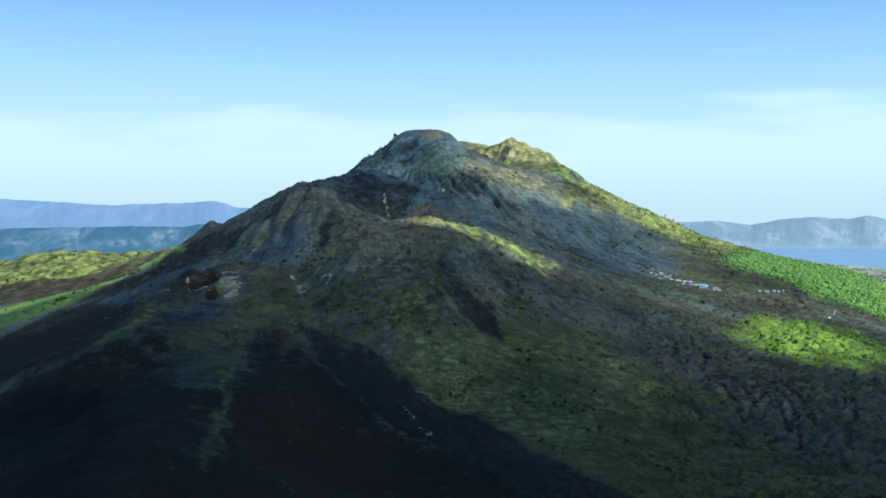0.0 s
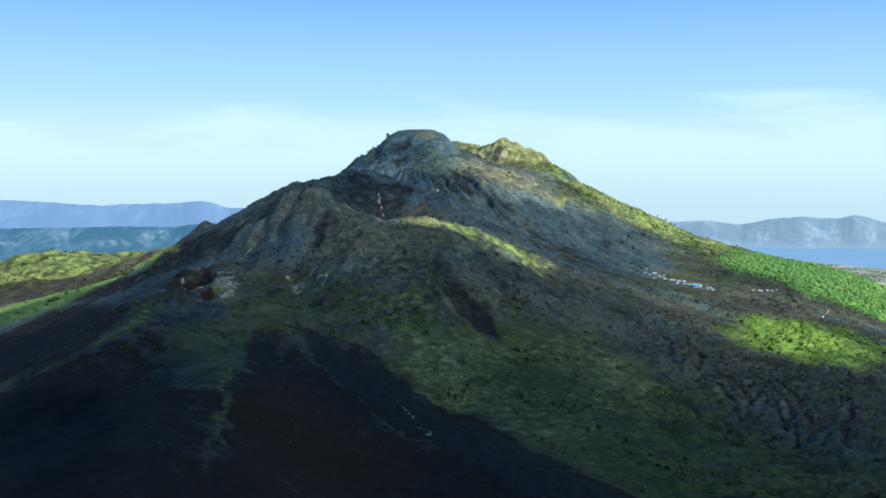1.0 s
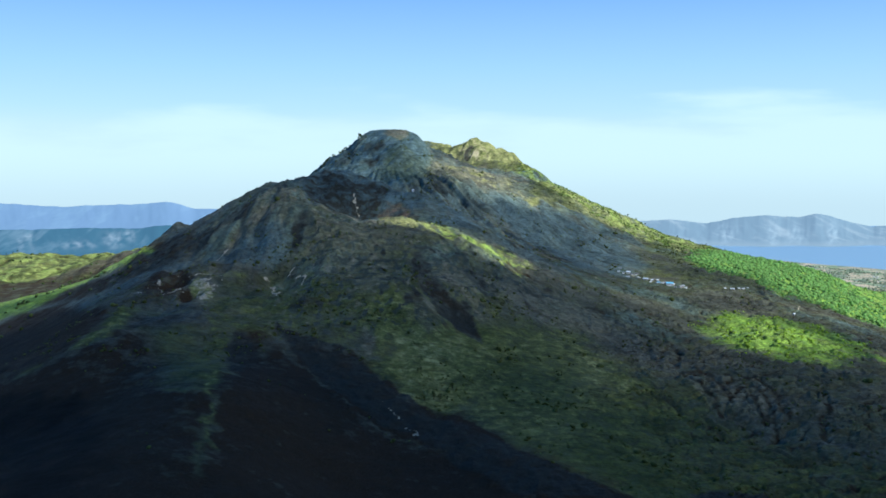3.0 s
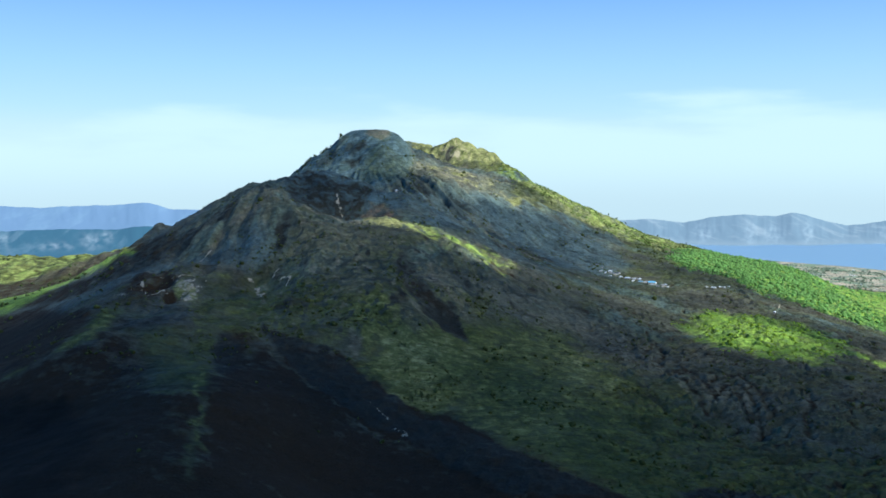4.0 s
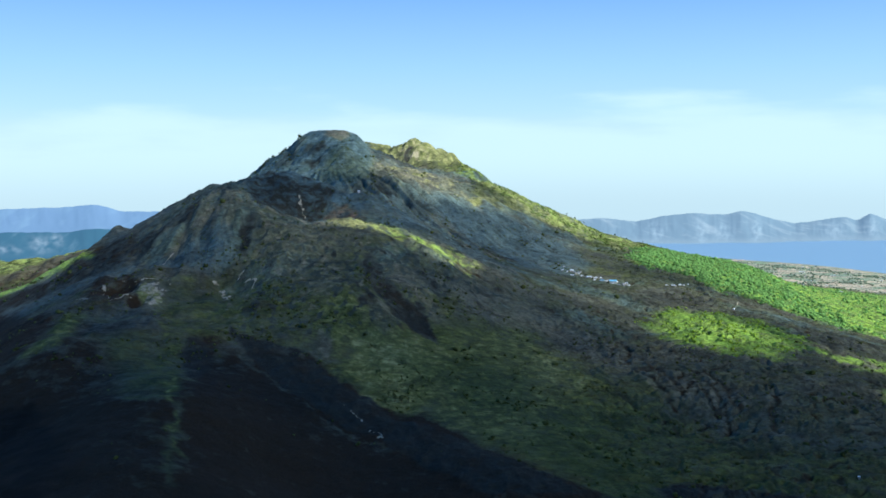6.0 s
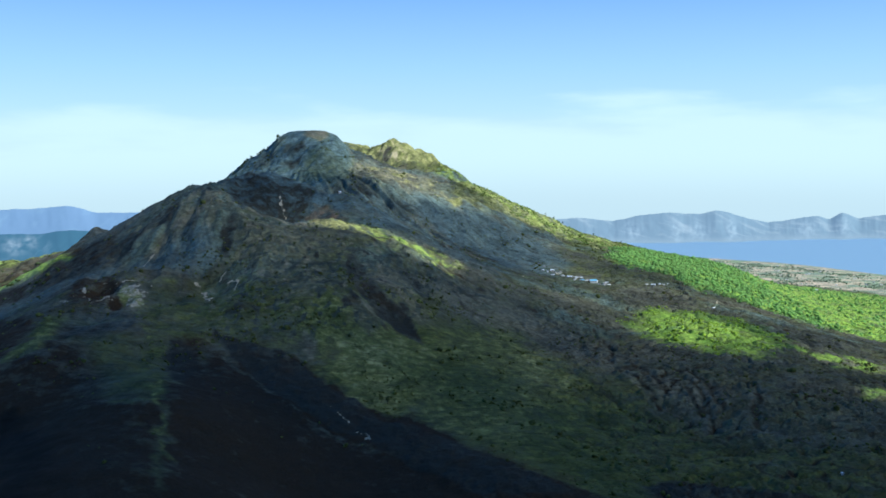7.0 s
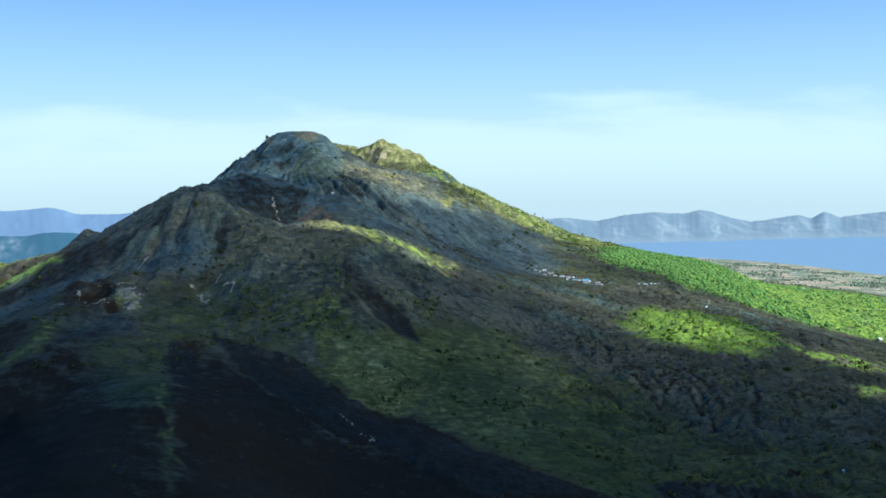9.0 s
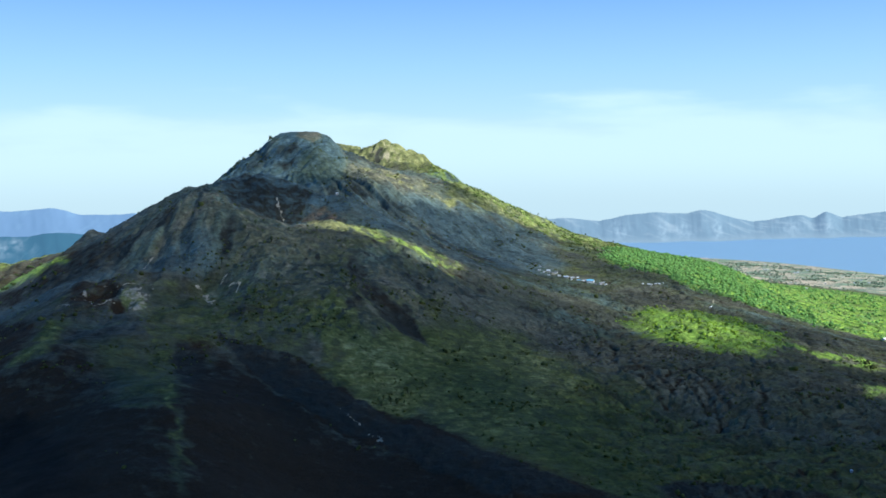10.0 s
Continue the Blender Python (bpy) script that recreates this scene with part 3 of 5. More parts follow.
PATCHES = [
    ([(-47, 1605), (22, 1838), (88, 1815), (130, 1775), (173, 1761), (100, 1478), (44, 1459), (1, 1541), (-37, 1575)], 50, 0.5, HAZE_SHADE),
    # Deep blue shade painted on the right flank.
    ([(140, 1879), (215, 1905), (341, 1929), (459, 1903), (470, 1769), (390, 1640), (304, 1633), (234, 1724), (165, 1792)], 70, 0.8, HAZE_SHADE),
    ([(-9, 1238), (68, 1316), (107, 1295), (171, 1333), (252, 1312), (329, 1278), (331, 1131), (284, 1122), (233, 1223), (149, 1198), (118, 1256), (43, 1211)], 50, 0.8, EARTH),
    ([(-158, 1399), (-64, 1376), (-31, 1311), (-18, 1184), (-76, 1141), (-107, 1203), (-143, 1295), (-160, 1363)], 40, 0.55, EARTH),
    ([(69, 1159), (149, 1198), (212, 1132), (182, 999), (111, 963), (70, 1036)], 50, 0.6, GREEN),
    ([(45, 1059), (123, 1034), (214, 994), (251, 904), (179, 759), (113, 808), (53, 888), (24, 957)], 40, 0.65, GREEN),
    ([(-48, 1152), (-22, 1161), (-13, 1127), (-41, 1083), (-48, 1040), (-17, 979), (25, 969), (48, 944), (20, 898), (-13, 923), (-36, 978), (-58, 1050), (-62, 1103)], 26, 0.85, LAWN),
    ([(-19, 1155), (25, 1166), (37, 1125), (6, 1083), (-13, 1110)], 24, 0.7, EARTH),
    ([(-72, 1080), (-56, 1075), (-50, 1040), (-58, 1015), (-76, 1035)], 14, 0.7, EARTH),
    ([(343, 1231), (416, 1089), (546, 1041), (656, 1006), (518, 817), (429, 844), (364, 903), (324, 962), (298, 1058)], 60, 0.55, dict(dry=0.45, turf=0.3, cool=0.1, ash=0.15, meadow=0.0)),
    ([(234, 994), (311, 931), (356, 849), (421, 831), (508, 804), (500, 600), (237, 600), (160, 735), (119, 807)], 60, 0.75, GREEN),
    ([(221, 745), (265, 758), (312, 742), (366, 721), (400, 640), (210, 640)], 14, 0.9, BASALT),
    ([(22, 1284), (55, 1231), (81, 1214), (101, 1168), (77, 1143), (63, 1187), (34, 1222)], 18, 0.7, EARTH),
    ([(-53, 1140), (-24, 1147), (-22, 1128), (-42, 1109), (-54, 1114)], 12, 0.8, LAWN),
    ([(-18, 1155), (2, 1163), (-3, 1139), (-19, 1133)], 10, 0.7, CINDER),
    # Gullies, darkened where the relief also cuts them.
    ([(24, 1170), (44, 1174), (68, 1153), (76, 1097), (57, 1106), (37, 1128), (20, 1144)], 12, 1.0, BASALT),
    ([(-7, 1307), (-14, 1224), (3, 1175), (28, 1161), (41, 1132), (65, 1121), (69, 1180), (45, 1193), (27, 1216), (20, 1266), (6, 1310)], 14, 0.75, BASALT),
    ([(62, 1295), (82, 1292), (103, 1259), (89, 1240), (67, 1265)], 16, 0.68, BASALT),
    # The left flank and valley, their shade painted near-black.
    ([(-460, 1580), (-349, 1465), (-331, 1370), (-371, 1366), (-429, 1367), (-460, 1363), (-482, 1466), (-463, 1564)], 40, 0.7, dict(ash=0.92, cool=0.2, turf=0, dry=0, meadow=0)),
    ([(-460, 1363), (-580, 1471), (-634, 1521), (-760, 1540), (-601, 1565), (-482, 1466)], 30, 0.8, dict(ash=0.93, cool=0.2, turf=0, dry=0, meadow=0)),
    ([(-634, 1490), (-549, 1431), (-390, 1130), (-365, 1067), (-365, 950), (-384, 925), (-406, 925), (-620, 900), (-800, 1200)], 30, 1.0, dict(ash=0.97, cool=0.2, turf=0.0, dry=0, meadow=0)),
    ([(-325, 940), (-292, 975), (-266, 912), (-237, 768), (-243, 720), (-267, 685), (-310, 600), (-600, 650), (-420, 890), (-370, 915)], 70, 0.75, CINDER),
    # The near left corner, its darkness painted into the ground colour.
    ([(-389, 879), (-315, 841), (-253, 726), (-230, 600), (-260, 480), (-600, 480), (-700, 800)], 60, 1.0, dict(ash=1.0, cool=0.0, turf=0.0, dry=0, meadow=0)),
    ([(-351, 1111), (-314, 1120), (-260, 1117), (-249, 1092), (-266, 1046), (-293, 1003), (-323, 1026)], 22, 0.6, dict(cool=0.45, ash=0.55, turf=0, dry=0, meadow=0)),
    ([(-320, 1010), (-262, 1040), (-258, 1000), (-263, 913), (-290, 960)], 50, 0.65, GREEN),
    ([(-258, 1127), (-231, 1105), (-202, 1065), (-195, 969), (-209, 934), (-194, 803), (-208, 784), (-243, 815), (-263, 913), (-258, 1006), (-239, 1036)], 60, 0.65, GREEN),
    ([(-362, 934), (-361, 1011), (-361, 1085), (-347, 1082), (-329, 983), (-330, 947), (-352, 944)], 14, 0.9, LAWN),
    ([(-221, 761), (-187, 776), (-165, 686), (-165, 602), (-185, 596), (-208, 663)], 40, 0.25, GREEN),
    ([(-218, 1044), (-203, 1048), (-185, 1007), (-176, 958), (-184, 900), (-200, 897), (-218, 993)], 14, 0.85, BASALT),
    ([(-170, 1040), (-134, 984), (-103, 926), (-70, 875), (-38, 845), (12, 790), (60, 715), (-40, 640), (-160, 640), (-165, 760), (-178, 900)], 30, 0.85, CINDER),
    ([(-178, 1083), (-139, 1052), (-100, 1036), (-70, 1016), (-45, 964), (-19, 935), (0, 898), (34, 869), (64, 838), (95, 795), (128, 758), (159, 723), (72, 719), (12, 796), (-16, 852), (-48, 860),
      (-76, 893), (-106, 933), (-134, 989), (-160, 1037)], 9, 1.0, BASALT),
    ([(-357, 1157), (-383, 1301), (-376, 1336), (-332, 1299), (-303, 1232), (-307, 1150), (-325, 1141)], 12, 0.9, dict(ash=0.75, rust=0.35, turf=0, dry=0, cool=0, meadow=0)),
    # The bowl's shade, painted dark and blue over its rock.
    ([(-192, 1589), (-181, 1639), (-157, 1652), (-122, 1649), (-87, 1643), (-47, 1636), (-47, 1605), (-54, 1592), (-61, 1567), (-68, 1532), (-82, 1428), (-105, 1452), (-133, 1477), (-165, 1434)], 12, 0.9,
     dict(cool=1.0, ash=0.78, turf=0.1, dry=0, meadow=0)),
    ([(-62, 1552), (-47, 1580), (-25, 1582), (-8, 1553), (-2, 1484), (-29, 1425), (-54, 1440)], 22, 0.9, dict(rust=0.55, ash=0.0, cool=0.0, dry=0.5, meadow=0.0)),
    # The lit start of the streak, painted as pale meadow over rust.
    ([(-66, 1520), (-46, 1545), (-30, 1520), (-3, 1430), (-4, 1396), (-47, 1399)], 16, 0.7, dict(rust=0.2, ash=0.0, cool=0.0, dry=0.3, meadow=0.8)),
    ([(-302, 1183), (-299, 1228), (-284, 1206), (-268, 1178), (-261, 1147), (-268, 1132), (-280, 1138)], 8, 0.9, dict(scar=0.46, ash=0.0, cool=0.0, turf=0.5, meadow=0.9)),
    # The small pit's hollow, darkened to near-black.
    ([(-304, 1154), (-298, 1173), (-281, 1141), (-281, 1125), (-294, 1129)], 6, 0.95, dict(scar=0.0, ash=0.95, cool=0.0, meadow=0.0)),
    ([(-251, 1392), (-206, 1369), (-183, 1304), (-219, 1271), (-253, 1296), (-277, 1298), (-298, 1329), (-271, 1362)], 34, 0.5, HAZE_SHADE),
    ([(-216, 1545), (-222, 1476), (-254, 1419), (-276, 1395), (-293, 1345), (-275, 1333), (-247, 1368), (-218, 1404), (-202, 1501)], 12, 0.75, EARTH),
    ([(-272, 1510), (-277, 1486), (-312, 1456), (-337, 1449), (-340, 1397), (-323, 1374), (-301, 1415), (-266, 1438), (-253, 1471)], 10, 0.7, BASALT),
    ([(-178, 1403), (-181, 1364), (-184, 1315), (-176, 1308), (-165, 1348), (-163, 1396)], 18, 0.75, BASALT),
    ([(60, 2480), (120, 2400), (150, 2380), (190, 2350), (260, 2340), (300, 2290), (250, 2420), (190, 2470)], 40, 0.8, STRAW),
    ([(-280, 2150), (-180, 2030), (-120, 1960), (-50, 1890), (20, 1890), (42, 1990), (44, 2100), (20, 2200), (-100, 2240), (-250, 2220)], 40, 0.9, dict(cool=0.80, ash=0.0, dry=0.0, turf=0.95, meadow=0.12, rock=0.0)),
    ([(-75, 1981), (-44, 2042), (-6, 2053), (24, 2021), (33, 1935), (-5, 1877), (-51, 1919)], 40, 0.45, GREEN),
    ([(-56, 2200), (-56, 2125), (-47, 2097), (-18, 2093), (0, 2130), (-4, 2180)], 20, 0.8, dict(dry=0.85, cool=0.1)),
    ([(-125, 2160), (-140, 2110), (-120, 2100), (-95, 2150), (-105, 2185)], 14, 0.6, dict(dry=0.7, cool=0.2)),
    ([(-112, 2070), (-96, 2098), (-82, 2088), (-60, 2092), (-52, 2060), (-74, 2050), (-85, 2036), (-96, 2052)], 16, 0.7, BASALT),
    ([(-112, 2018), (-100, 2034), (-80, 2030), (-62, 2040), (-58, 2018), (-76, 2008), (-85, 1992), (-100, 2004)], 14, 0.75, BASALT),
    ([(-177, 2077), (-150, 2177), (-128, 2137), (-120, 2072), (-144, 2043)], 20, 0.6, BASALT),
    ([(43, 1902), (75, 1861), (84, 1825), (55, 1812), (35, 1855)], 20, 0.75, BASALT),
    # A shadow on the shoulder, painted as dark ground.
    ([(232, 2064), (277, 2023), (255, 1961), (219, 1972)], 18, 0.7, dict(ash=0.55, cool=0.4, dry=0.1, meadow=0)),
    # A small sunlit patch, painted as pale straw.
    ([(245, 1938), (280, 1962), (275, 1932), (244, 1906)], 20, 0.9, STRAW),
    ([(309, 2188), (407, 2300), (550, 2300), (710, 2230), (742, 2053), (601, 1956), (482, 1990), (350, 1973), (260, 1965)], 40, 0.7, dict(meadow=0.75, turf=1.0, dry=0.15, ash=0.0, cool=0.0)),
    ([(498, 1954), (563, 2000), (611, 1946), (556, 1856), (500, 1870)], 20, 0.6, dict(meadow=0.0, turf=1.0, ash=0.1, cool=0.2)),
    ([(-800, 1960), (-695, 2045), (-640, 2110), (-560, 2110), (-500, 1960), (-620, 1960), (-740, 1930)], 30, 0.85, dict(ash=0.6, turf=0.1, meadow=0.0, dry=0.5, wood=0.0)),
    ([(48, 2002), (99, 2015), (163, 1918), (198, 1908), (159, 1884), (90, 1895), (44, 1919)], 50, 0.6, dict(dry=0.75, cool=0.2, ash=0)),
    # The back peak's shaded left wall, painted dark.
    ([(141, 2348), (160, 2395), (172, 2392), (150, 2335)], 8, 0.9, BASALT),
]
RILLS = [([(135, 1318), (160, 1241), (163, 1189)], 4, BASALT), ([(171, 1420), (252, 1330), (330, 1240), (380, 1180)], 4, BASALT), ([(190, 1500), (290, 1420), (360, 1340)], 3, BASALT), ([(225, 1560), (330, 1470), (400, 1400)], 3, BASALT),
         ([(150, 1430), (205, 1380), (260, 1320)], 3, EARTH), ([(-178, 1054), (-134, 984), (-103, 926), (-70, 875), (-38, 845), (-6, 826)], 2.4, EARTH), ([(-353, 985), (-361, 930), (-377, 919), (-399, 904)], 7, LAWN),
         ([(-208, 911), (-196, 802), (-188, 765), (-170, 681)], 2.6, LAWN), ([(-196, 802), (-215, 792), (-232, 800)], 5, LAWN), ([(-200, 1560), (-196, 1480), (-188, 1410)], 4, EARTH), ([(-225, 1560), (-262, 1480), (-300, 1420)], 5, EARTH)]
FLOWS = [[(348, 995), (369, 1019), (388, 1020), (389, 987), (381, 951), (360, 895)], [(344, 1011), (368, 1041), (399, 1051), (404, 1000), (394, 947)], [(355, 987), (370, 997), (373, 977), (364, 938)],
         [(299, 1114), (329, 1191), (351, 1218), (341, 1161), (313, 1099)], [(453, 976), (422, 923), (408, 882)], [(347, 1110), (349, 1038), (346, 983)], [(314, 1084), (325, 1033), (329, 992), (326, 950)]]
KINDS_OF_COVER = ("turf", "ash", "scar", "wood", "field", "rust", "dry", "cool", "rock", "meadow")


def lay(over, mask, cover):
    """Lay a cover over what is there, as far as the mask goes."""
    for name, value in cover.items():
        over[name] = over[name] + (value - over[name]) * mask


def furrows(x, y):
    """Runnels down the two cones: how far above a furrow's bed a place lies, and how deep the furrows are there."""
    vx, vy = x + 7 * fbm(x / 120, y / 120, 4, 7), y + 7 * fbm(x / 120, y / 120, 4, 8)
    out, depth = 0.0, 0.0
    for cx, cy, size, lo, hi in ((-40, 2080, 22, 1540, 1700), (-230, 1640, 18, 1700, 1540)):
        r, turn = np.hypot(vx - cx, vy - cy) + 1, np.arctan2(vy - cy, vx - cx)
        cut = np.abs(perlin(turn * size / 2.2, r / 300, 11)) + 0.55 * np.abs(perlin(turn * size, r / 160, 12)) + 0.3 * np.abs(perlin(turn * size * 2.3, r / 80, 13))
        share = step(lo, hi, y)
        if cy > 2000:
            strong = (8 + 9 * step(-0.3, 0.4, perlin(x / 170, y / 170, 14))) * (1 - 0.6 * step(1900, 2000, y) * step(90, 20, x))
        else:
            strong = 3.0 + 2.5 * step(-120, -220, x) + 8 * step(60, 160, x)
        out, depth = out + cut * share, depth + strong * share * step(40, 190, r)
    return out, depth


def covers(x, y, z):
    """How far turf, ash, scars, woods, fields, rust, dry grass, painted blue haze and pale rock lie over the ground."""
    wx, wy = x + fbm(x / 60, y / 60, 4, 40) * 20, y + fbm(x / 55, y / 55, 4, 50) * 20
    blot, speck = fbm(x / 120, y / 120, 4, 60), fbm(x / 26, y / 26, 3, 61)
    turf = 0.40 + 0.30 * blot + 0.22 * speck
    turf += 0.42 * inside(wx, wy, TURF_FRONT, 70) - 0.16 * inside(wx, wy, BARE_RIGHT, 80)
    turf += 0.6 * inside(wx, wy, TURF_LEFT, 40) + 0.6 * step(-560, -680, x) * step(1850, 1950, y)
    # Sunlit streak and patch: the ground itself is painted greener and brighter.
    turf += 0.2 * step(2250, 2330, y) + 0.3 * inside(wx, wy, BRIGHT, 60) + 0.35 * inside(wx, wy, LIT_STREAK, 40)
    turf += 0.36 * np.exp(-(((x + 60) / 160) ** 2 + ((y - 1200) / 140) ** 2))
    turf += 0.55 * inside(wx, wy, [(260, 2230), (330, 2020), (470, 2020), (560, 1990), (700, 2060), (820, 2160), (640, 2360), (300, 2360)], 60) - 0.22 * step(-190, -260, x) * step(1130, 1060, y)
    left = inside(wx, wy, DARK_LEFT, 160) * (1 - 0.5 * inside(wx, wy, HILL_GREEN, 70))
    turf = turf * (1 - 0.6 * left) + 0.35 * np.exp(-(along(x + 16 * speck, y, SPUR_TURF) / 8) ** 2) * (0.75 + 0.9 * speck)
    # Besides dark lava, ash paints near ground in shade, denser towards the camera.
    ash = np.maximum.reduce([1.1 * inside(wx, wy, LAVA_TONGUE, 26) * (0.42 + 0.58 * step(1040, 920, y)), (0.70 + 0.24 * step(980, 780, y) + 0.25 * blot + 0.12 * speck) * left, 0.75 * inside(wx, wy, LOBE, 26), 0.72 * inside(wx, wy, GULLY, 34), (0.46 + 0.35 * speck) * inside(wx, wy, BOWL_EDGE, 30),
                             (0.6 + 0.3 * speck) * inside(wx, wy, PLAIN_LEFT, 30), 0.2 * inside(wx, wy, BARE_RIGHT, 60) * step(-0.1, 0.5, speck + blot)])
    # The near right ground is darkened too, by more ash.
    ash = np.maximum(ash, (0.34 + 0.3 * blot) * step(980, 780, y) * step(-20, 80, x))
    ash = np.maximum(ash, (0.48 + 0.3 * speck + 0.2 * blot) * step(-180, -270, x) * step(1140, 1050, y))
    ash = np.maximum(ash, 0.42 * step(0.1, 0.8, fbm(x / 75, y / 110, 4, 63)) * step(1650, 1500, y))
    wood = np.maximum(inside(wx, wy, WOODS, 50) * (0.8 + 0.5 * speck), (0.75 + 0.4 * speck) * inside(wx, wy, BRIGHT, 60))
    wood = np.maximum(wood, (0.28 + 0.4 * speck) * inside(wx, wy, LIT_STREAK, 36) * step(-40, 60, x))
    wood = np.maximum(wood, 0.7 * inside(wx, wy, TURF_LEFT, 50))
    hill = step(-540, -640, x) * step(1880, 1940, y) * (1 - inside(wx, wy, PLAIN_LEFT, 20))
    wood = np.maximum(wood, (0.2 + 0.3 * speck) * hill)
    wood = np.maximum(wood, (0.2 + 0.3 * speck) * inside(wx, wy, [(260, 2230), (330, 2020), (470, 2020), (560, 1990), (700, 2060), (820, 2160), (640, 2360), (300, 2360)], 60))
    ash = np.maximum(ash, 0.6 * hill * step(0.16, 0.05, np.abs(perlin(x / 42, y / 150, 41)) + 0.1 * speck) * step(0.0, 0.35, blot + 0.2))
    # Sunlit strips, painted in as bright green.
    wood = np.maximum.reduce([wood] + [(0.5 + 0.7 * speck) * inside(wx, wy, o, 40) for o in LIT_GREEN])
    field = inside(wx, wy, FIELDS, 80)
    rust = 0.3 * np.exp(-(((x + 42) / 30) ** 2 + ((y - 1465) / 42) ** 2))
    wig = 2.2 * fbm(x / 7, y / 12, 3, 72)
    scar = np.maximum.reduce([np.exp(-(along(x + 3 * speck + wig, y + 3 * speck + 1.2 * wig, line) / (0.85 * wide)) ** 2) for line, wide in SCARS])
    # The hollows' shade, painted as ash along their beds.
    ash = np.maximum.reduce([ash] + [0.64 * np.exp(-(along(x + 4 * speck, y, line) / wide) ** 2) for line, wide in HOLLOWS])
    # Pit interiors: reddish cinder, darkened further to paint in the depth.
    for cx, cy, rx, ry, _, _ in PITS:
        d = np.hypot((x - cx) / rx, (y - cy) / ry)
        ash, turf = np.maximum(ash, (0.8 + 0.3 * speck) * step(1.7, 0.6, d)), turf - 0.5 * step(1.8, 1.0, d)
        rust = rust + 0.3 * step(1.0, 0.6, d) * step(-300, -310, x)
        scar = np.maximum(scar, 0.75 * np.exp(-((d + 0.03 * wig - 1.06) / 0.05) ** 2) * step(0.0, 0.4, fbm(x / 13, y / 13, 2, 66)))
    scar = np.maximum(scar * (0.72 + 0.45 * fbm(x / 9, y / 9, 2, 64)), inside(x + 2 * wig, y + 3 * wig, SLIDE, 8) * (0.4 + 1.0 * fbm(x / 5, y / 14, 3, 65)))
    dry = np.maximum.reduce([0.42 * step(404, 418, z) + 0.3 * speck * step(404, 418, z), (0.6 + 0.5 * speck) * np.exp(-(along(x, y, [p[:2] for p in RIM_LIP]) / 12) ** 2), (0.75 + 0.4 * speck) * np.exp(-((x + 30) / 42) ** 2 - ((y - 2145) / 34) ** 2),
                             (0.62 + 0.5 * speck) * np.exp(-(((x - 170) / 105) ** 2 + ((y - 2055) / 95) ** 2)), 0.35 * step(-100, -250, x) * step(1350, 1450, y) * step(1700, 1650, y)])
    dry = np.maximum(dry, 0.8 * np.maximum.reduce([np.exp(-(along(x + 3 * speck, y, line) / 3.0) ** 2) for line in TRAILS]))
    dry = np.maximum(dry, 0.55 * np.maximum.reduce([np.exp(-(along(x + 5 * speck, y, line) / 9) ** 2) for line in STREAKS]))
    dry = np.maximum(dry, (0.7 + 0.4 * speck) * inside(x + 2 * wig, y + 3 * wig, SLIDE, 14))
    # Painted blue haze on the dome, and blue shade in the bowl.
    cool = step(285, 330, z) * step(75, 25, x) * step(1900, 1990, y) + 0.85 * inside(wx, wy, BOWL_EDGE, 40)
    rock = np.exp(-(((x - 192) / 58) ** 2 + ((y - 2385) / 42) ** 2)) * (0.72 + 0.6 * speck + 0.4 * perlin(x / 9, y / 70, 69)) + 0.2 * cool * step(0.15, 0.5, speck)
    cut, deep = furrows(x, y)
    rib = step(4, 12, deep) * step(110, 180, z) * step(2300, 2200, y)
    # Furrow shading painted in: dark ash in the beds, pale ribs between.
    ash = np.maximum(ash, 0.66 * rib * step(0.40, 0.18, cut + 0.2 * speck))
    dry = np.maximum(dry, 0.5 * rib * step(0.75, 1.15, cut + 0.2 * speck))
    turf = turf - 0.12 * step(130, 200, z) * step(2250, 2150, y)
    crown = np.exp(-(along(wx, wy, HILL_RIM) / 15) ** 2)
    # The left valley's shade goes in as ash.
    turf, ash = turf + 0.7 * crown, np.maximum(ash, 0.8 * inside(wx, wy, VALLEY_LEFT, 90)) * (1 - crown) * (1 - 0.5 * np.exp(-(along(x + 16 * speck, y, SPUR_TURF) / 9) ** 2))
    dry = np.maximum(dry, 0.5 * step(0.1, 0.7, fbm(x / 11, y / 17, 3, 67) + 0.3 * blot) * step(130, 165, z) * step(1480, 1400, y) * step(-260, -160, x))
    cool = np.maximum(cool, (0.4 + 0.5 * blot) * step(150, 250, z) * step(1550, 1650, y) * step(2300, 2150, y))
    cool = np.maximum(cool, (0.10 + 0.5 * blot) * step(1160, 1300, y) * step(1700, 1600, y) * (1 - 0.7 * inside(wx, wy, TURF_FRONT, 90)))
    ash = np.maximum(ash, 0.35 * step(0.18, 0.5, fbm(x / 34, y / 60, 3, 68)) * step(290, 330, z) * step(120, 60, x) * step(1930, 2000, y) * step(408, 395, z))
    turn, far = np.arctan2(wx + 40, 2120 - wy), np.hypot(wx + 40, wy - 2080)
    band = fbm(turn * 7, far / 260, 3, 70) + 0.5 * fbm(turn * 24, far / 150, 3, 71) + 0.25 * speck
    flank = step(-30, 60, x) * step(1380, 1500, y) * step(130, 180, z) * step(2300, 2250, y)
    dry = np.maximum(dry, 0.5 * flank * step(0.1, 0.5, band))
    cool = np.maximum(cool, 0.68 * flank * step(0.15, -0.3, band))
    ash = np.maximum(ash, 0.52 * flank * step(-0.12, -0.5, band))
    # Sunlight on the upper slope, painted by clearing ash and adding pale grass.
    sun_pool = np.exp(-(((x - 150) / 140) ** 2 + ((y - 2000) / 120) ** 2))
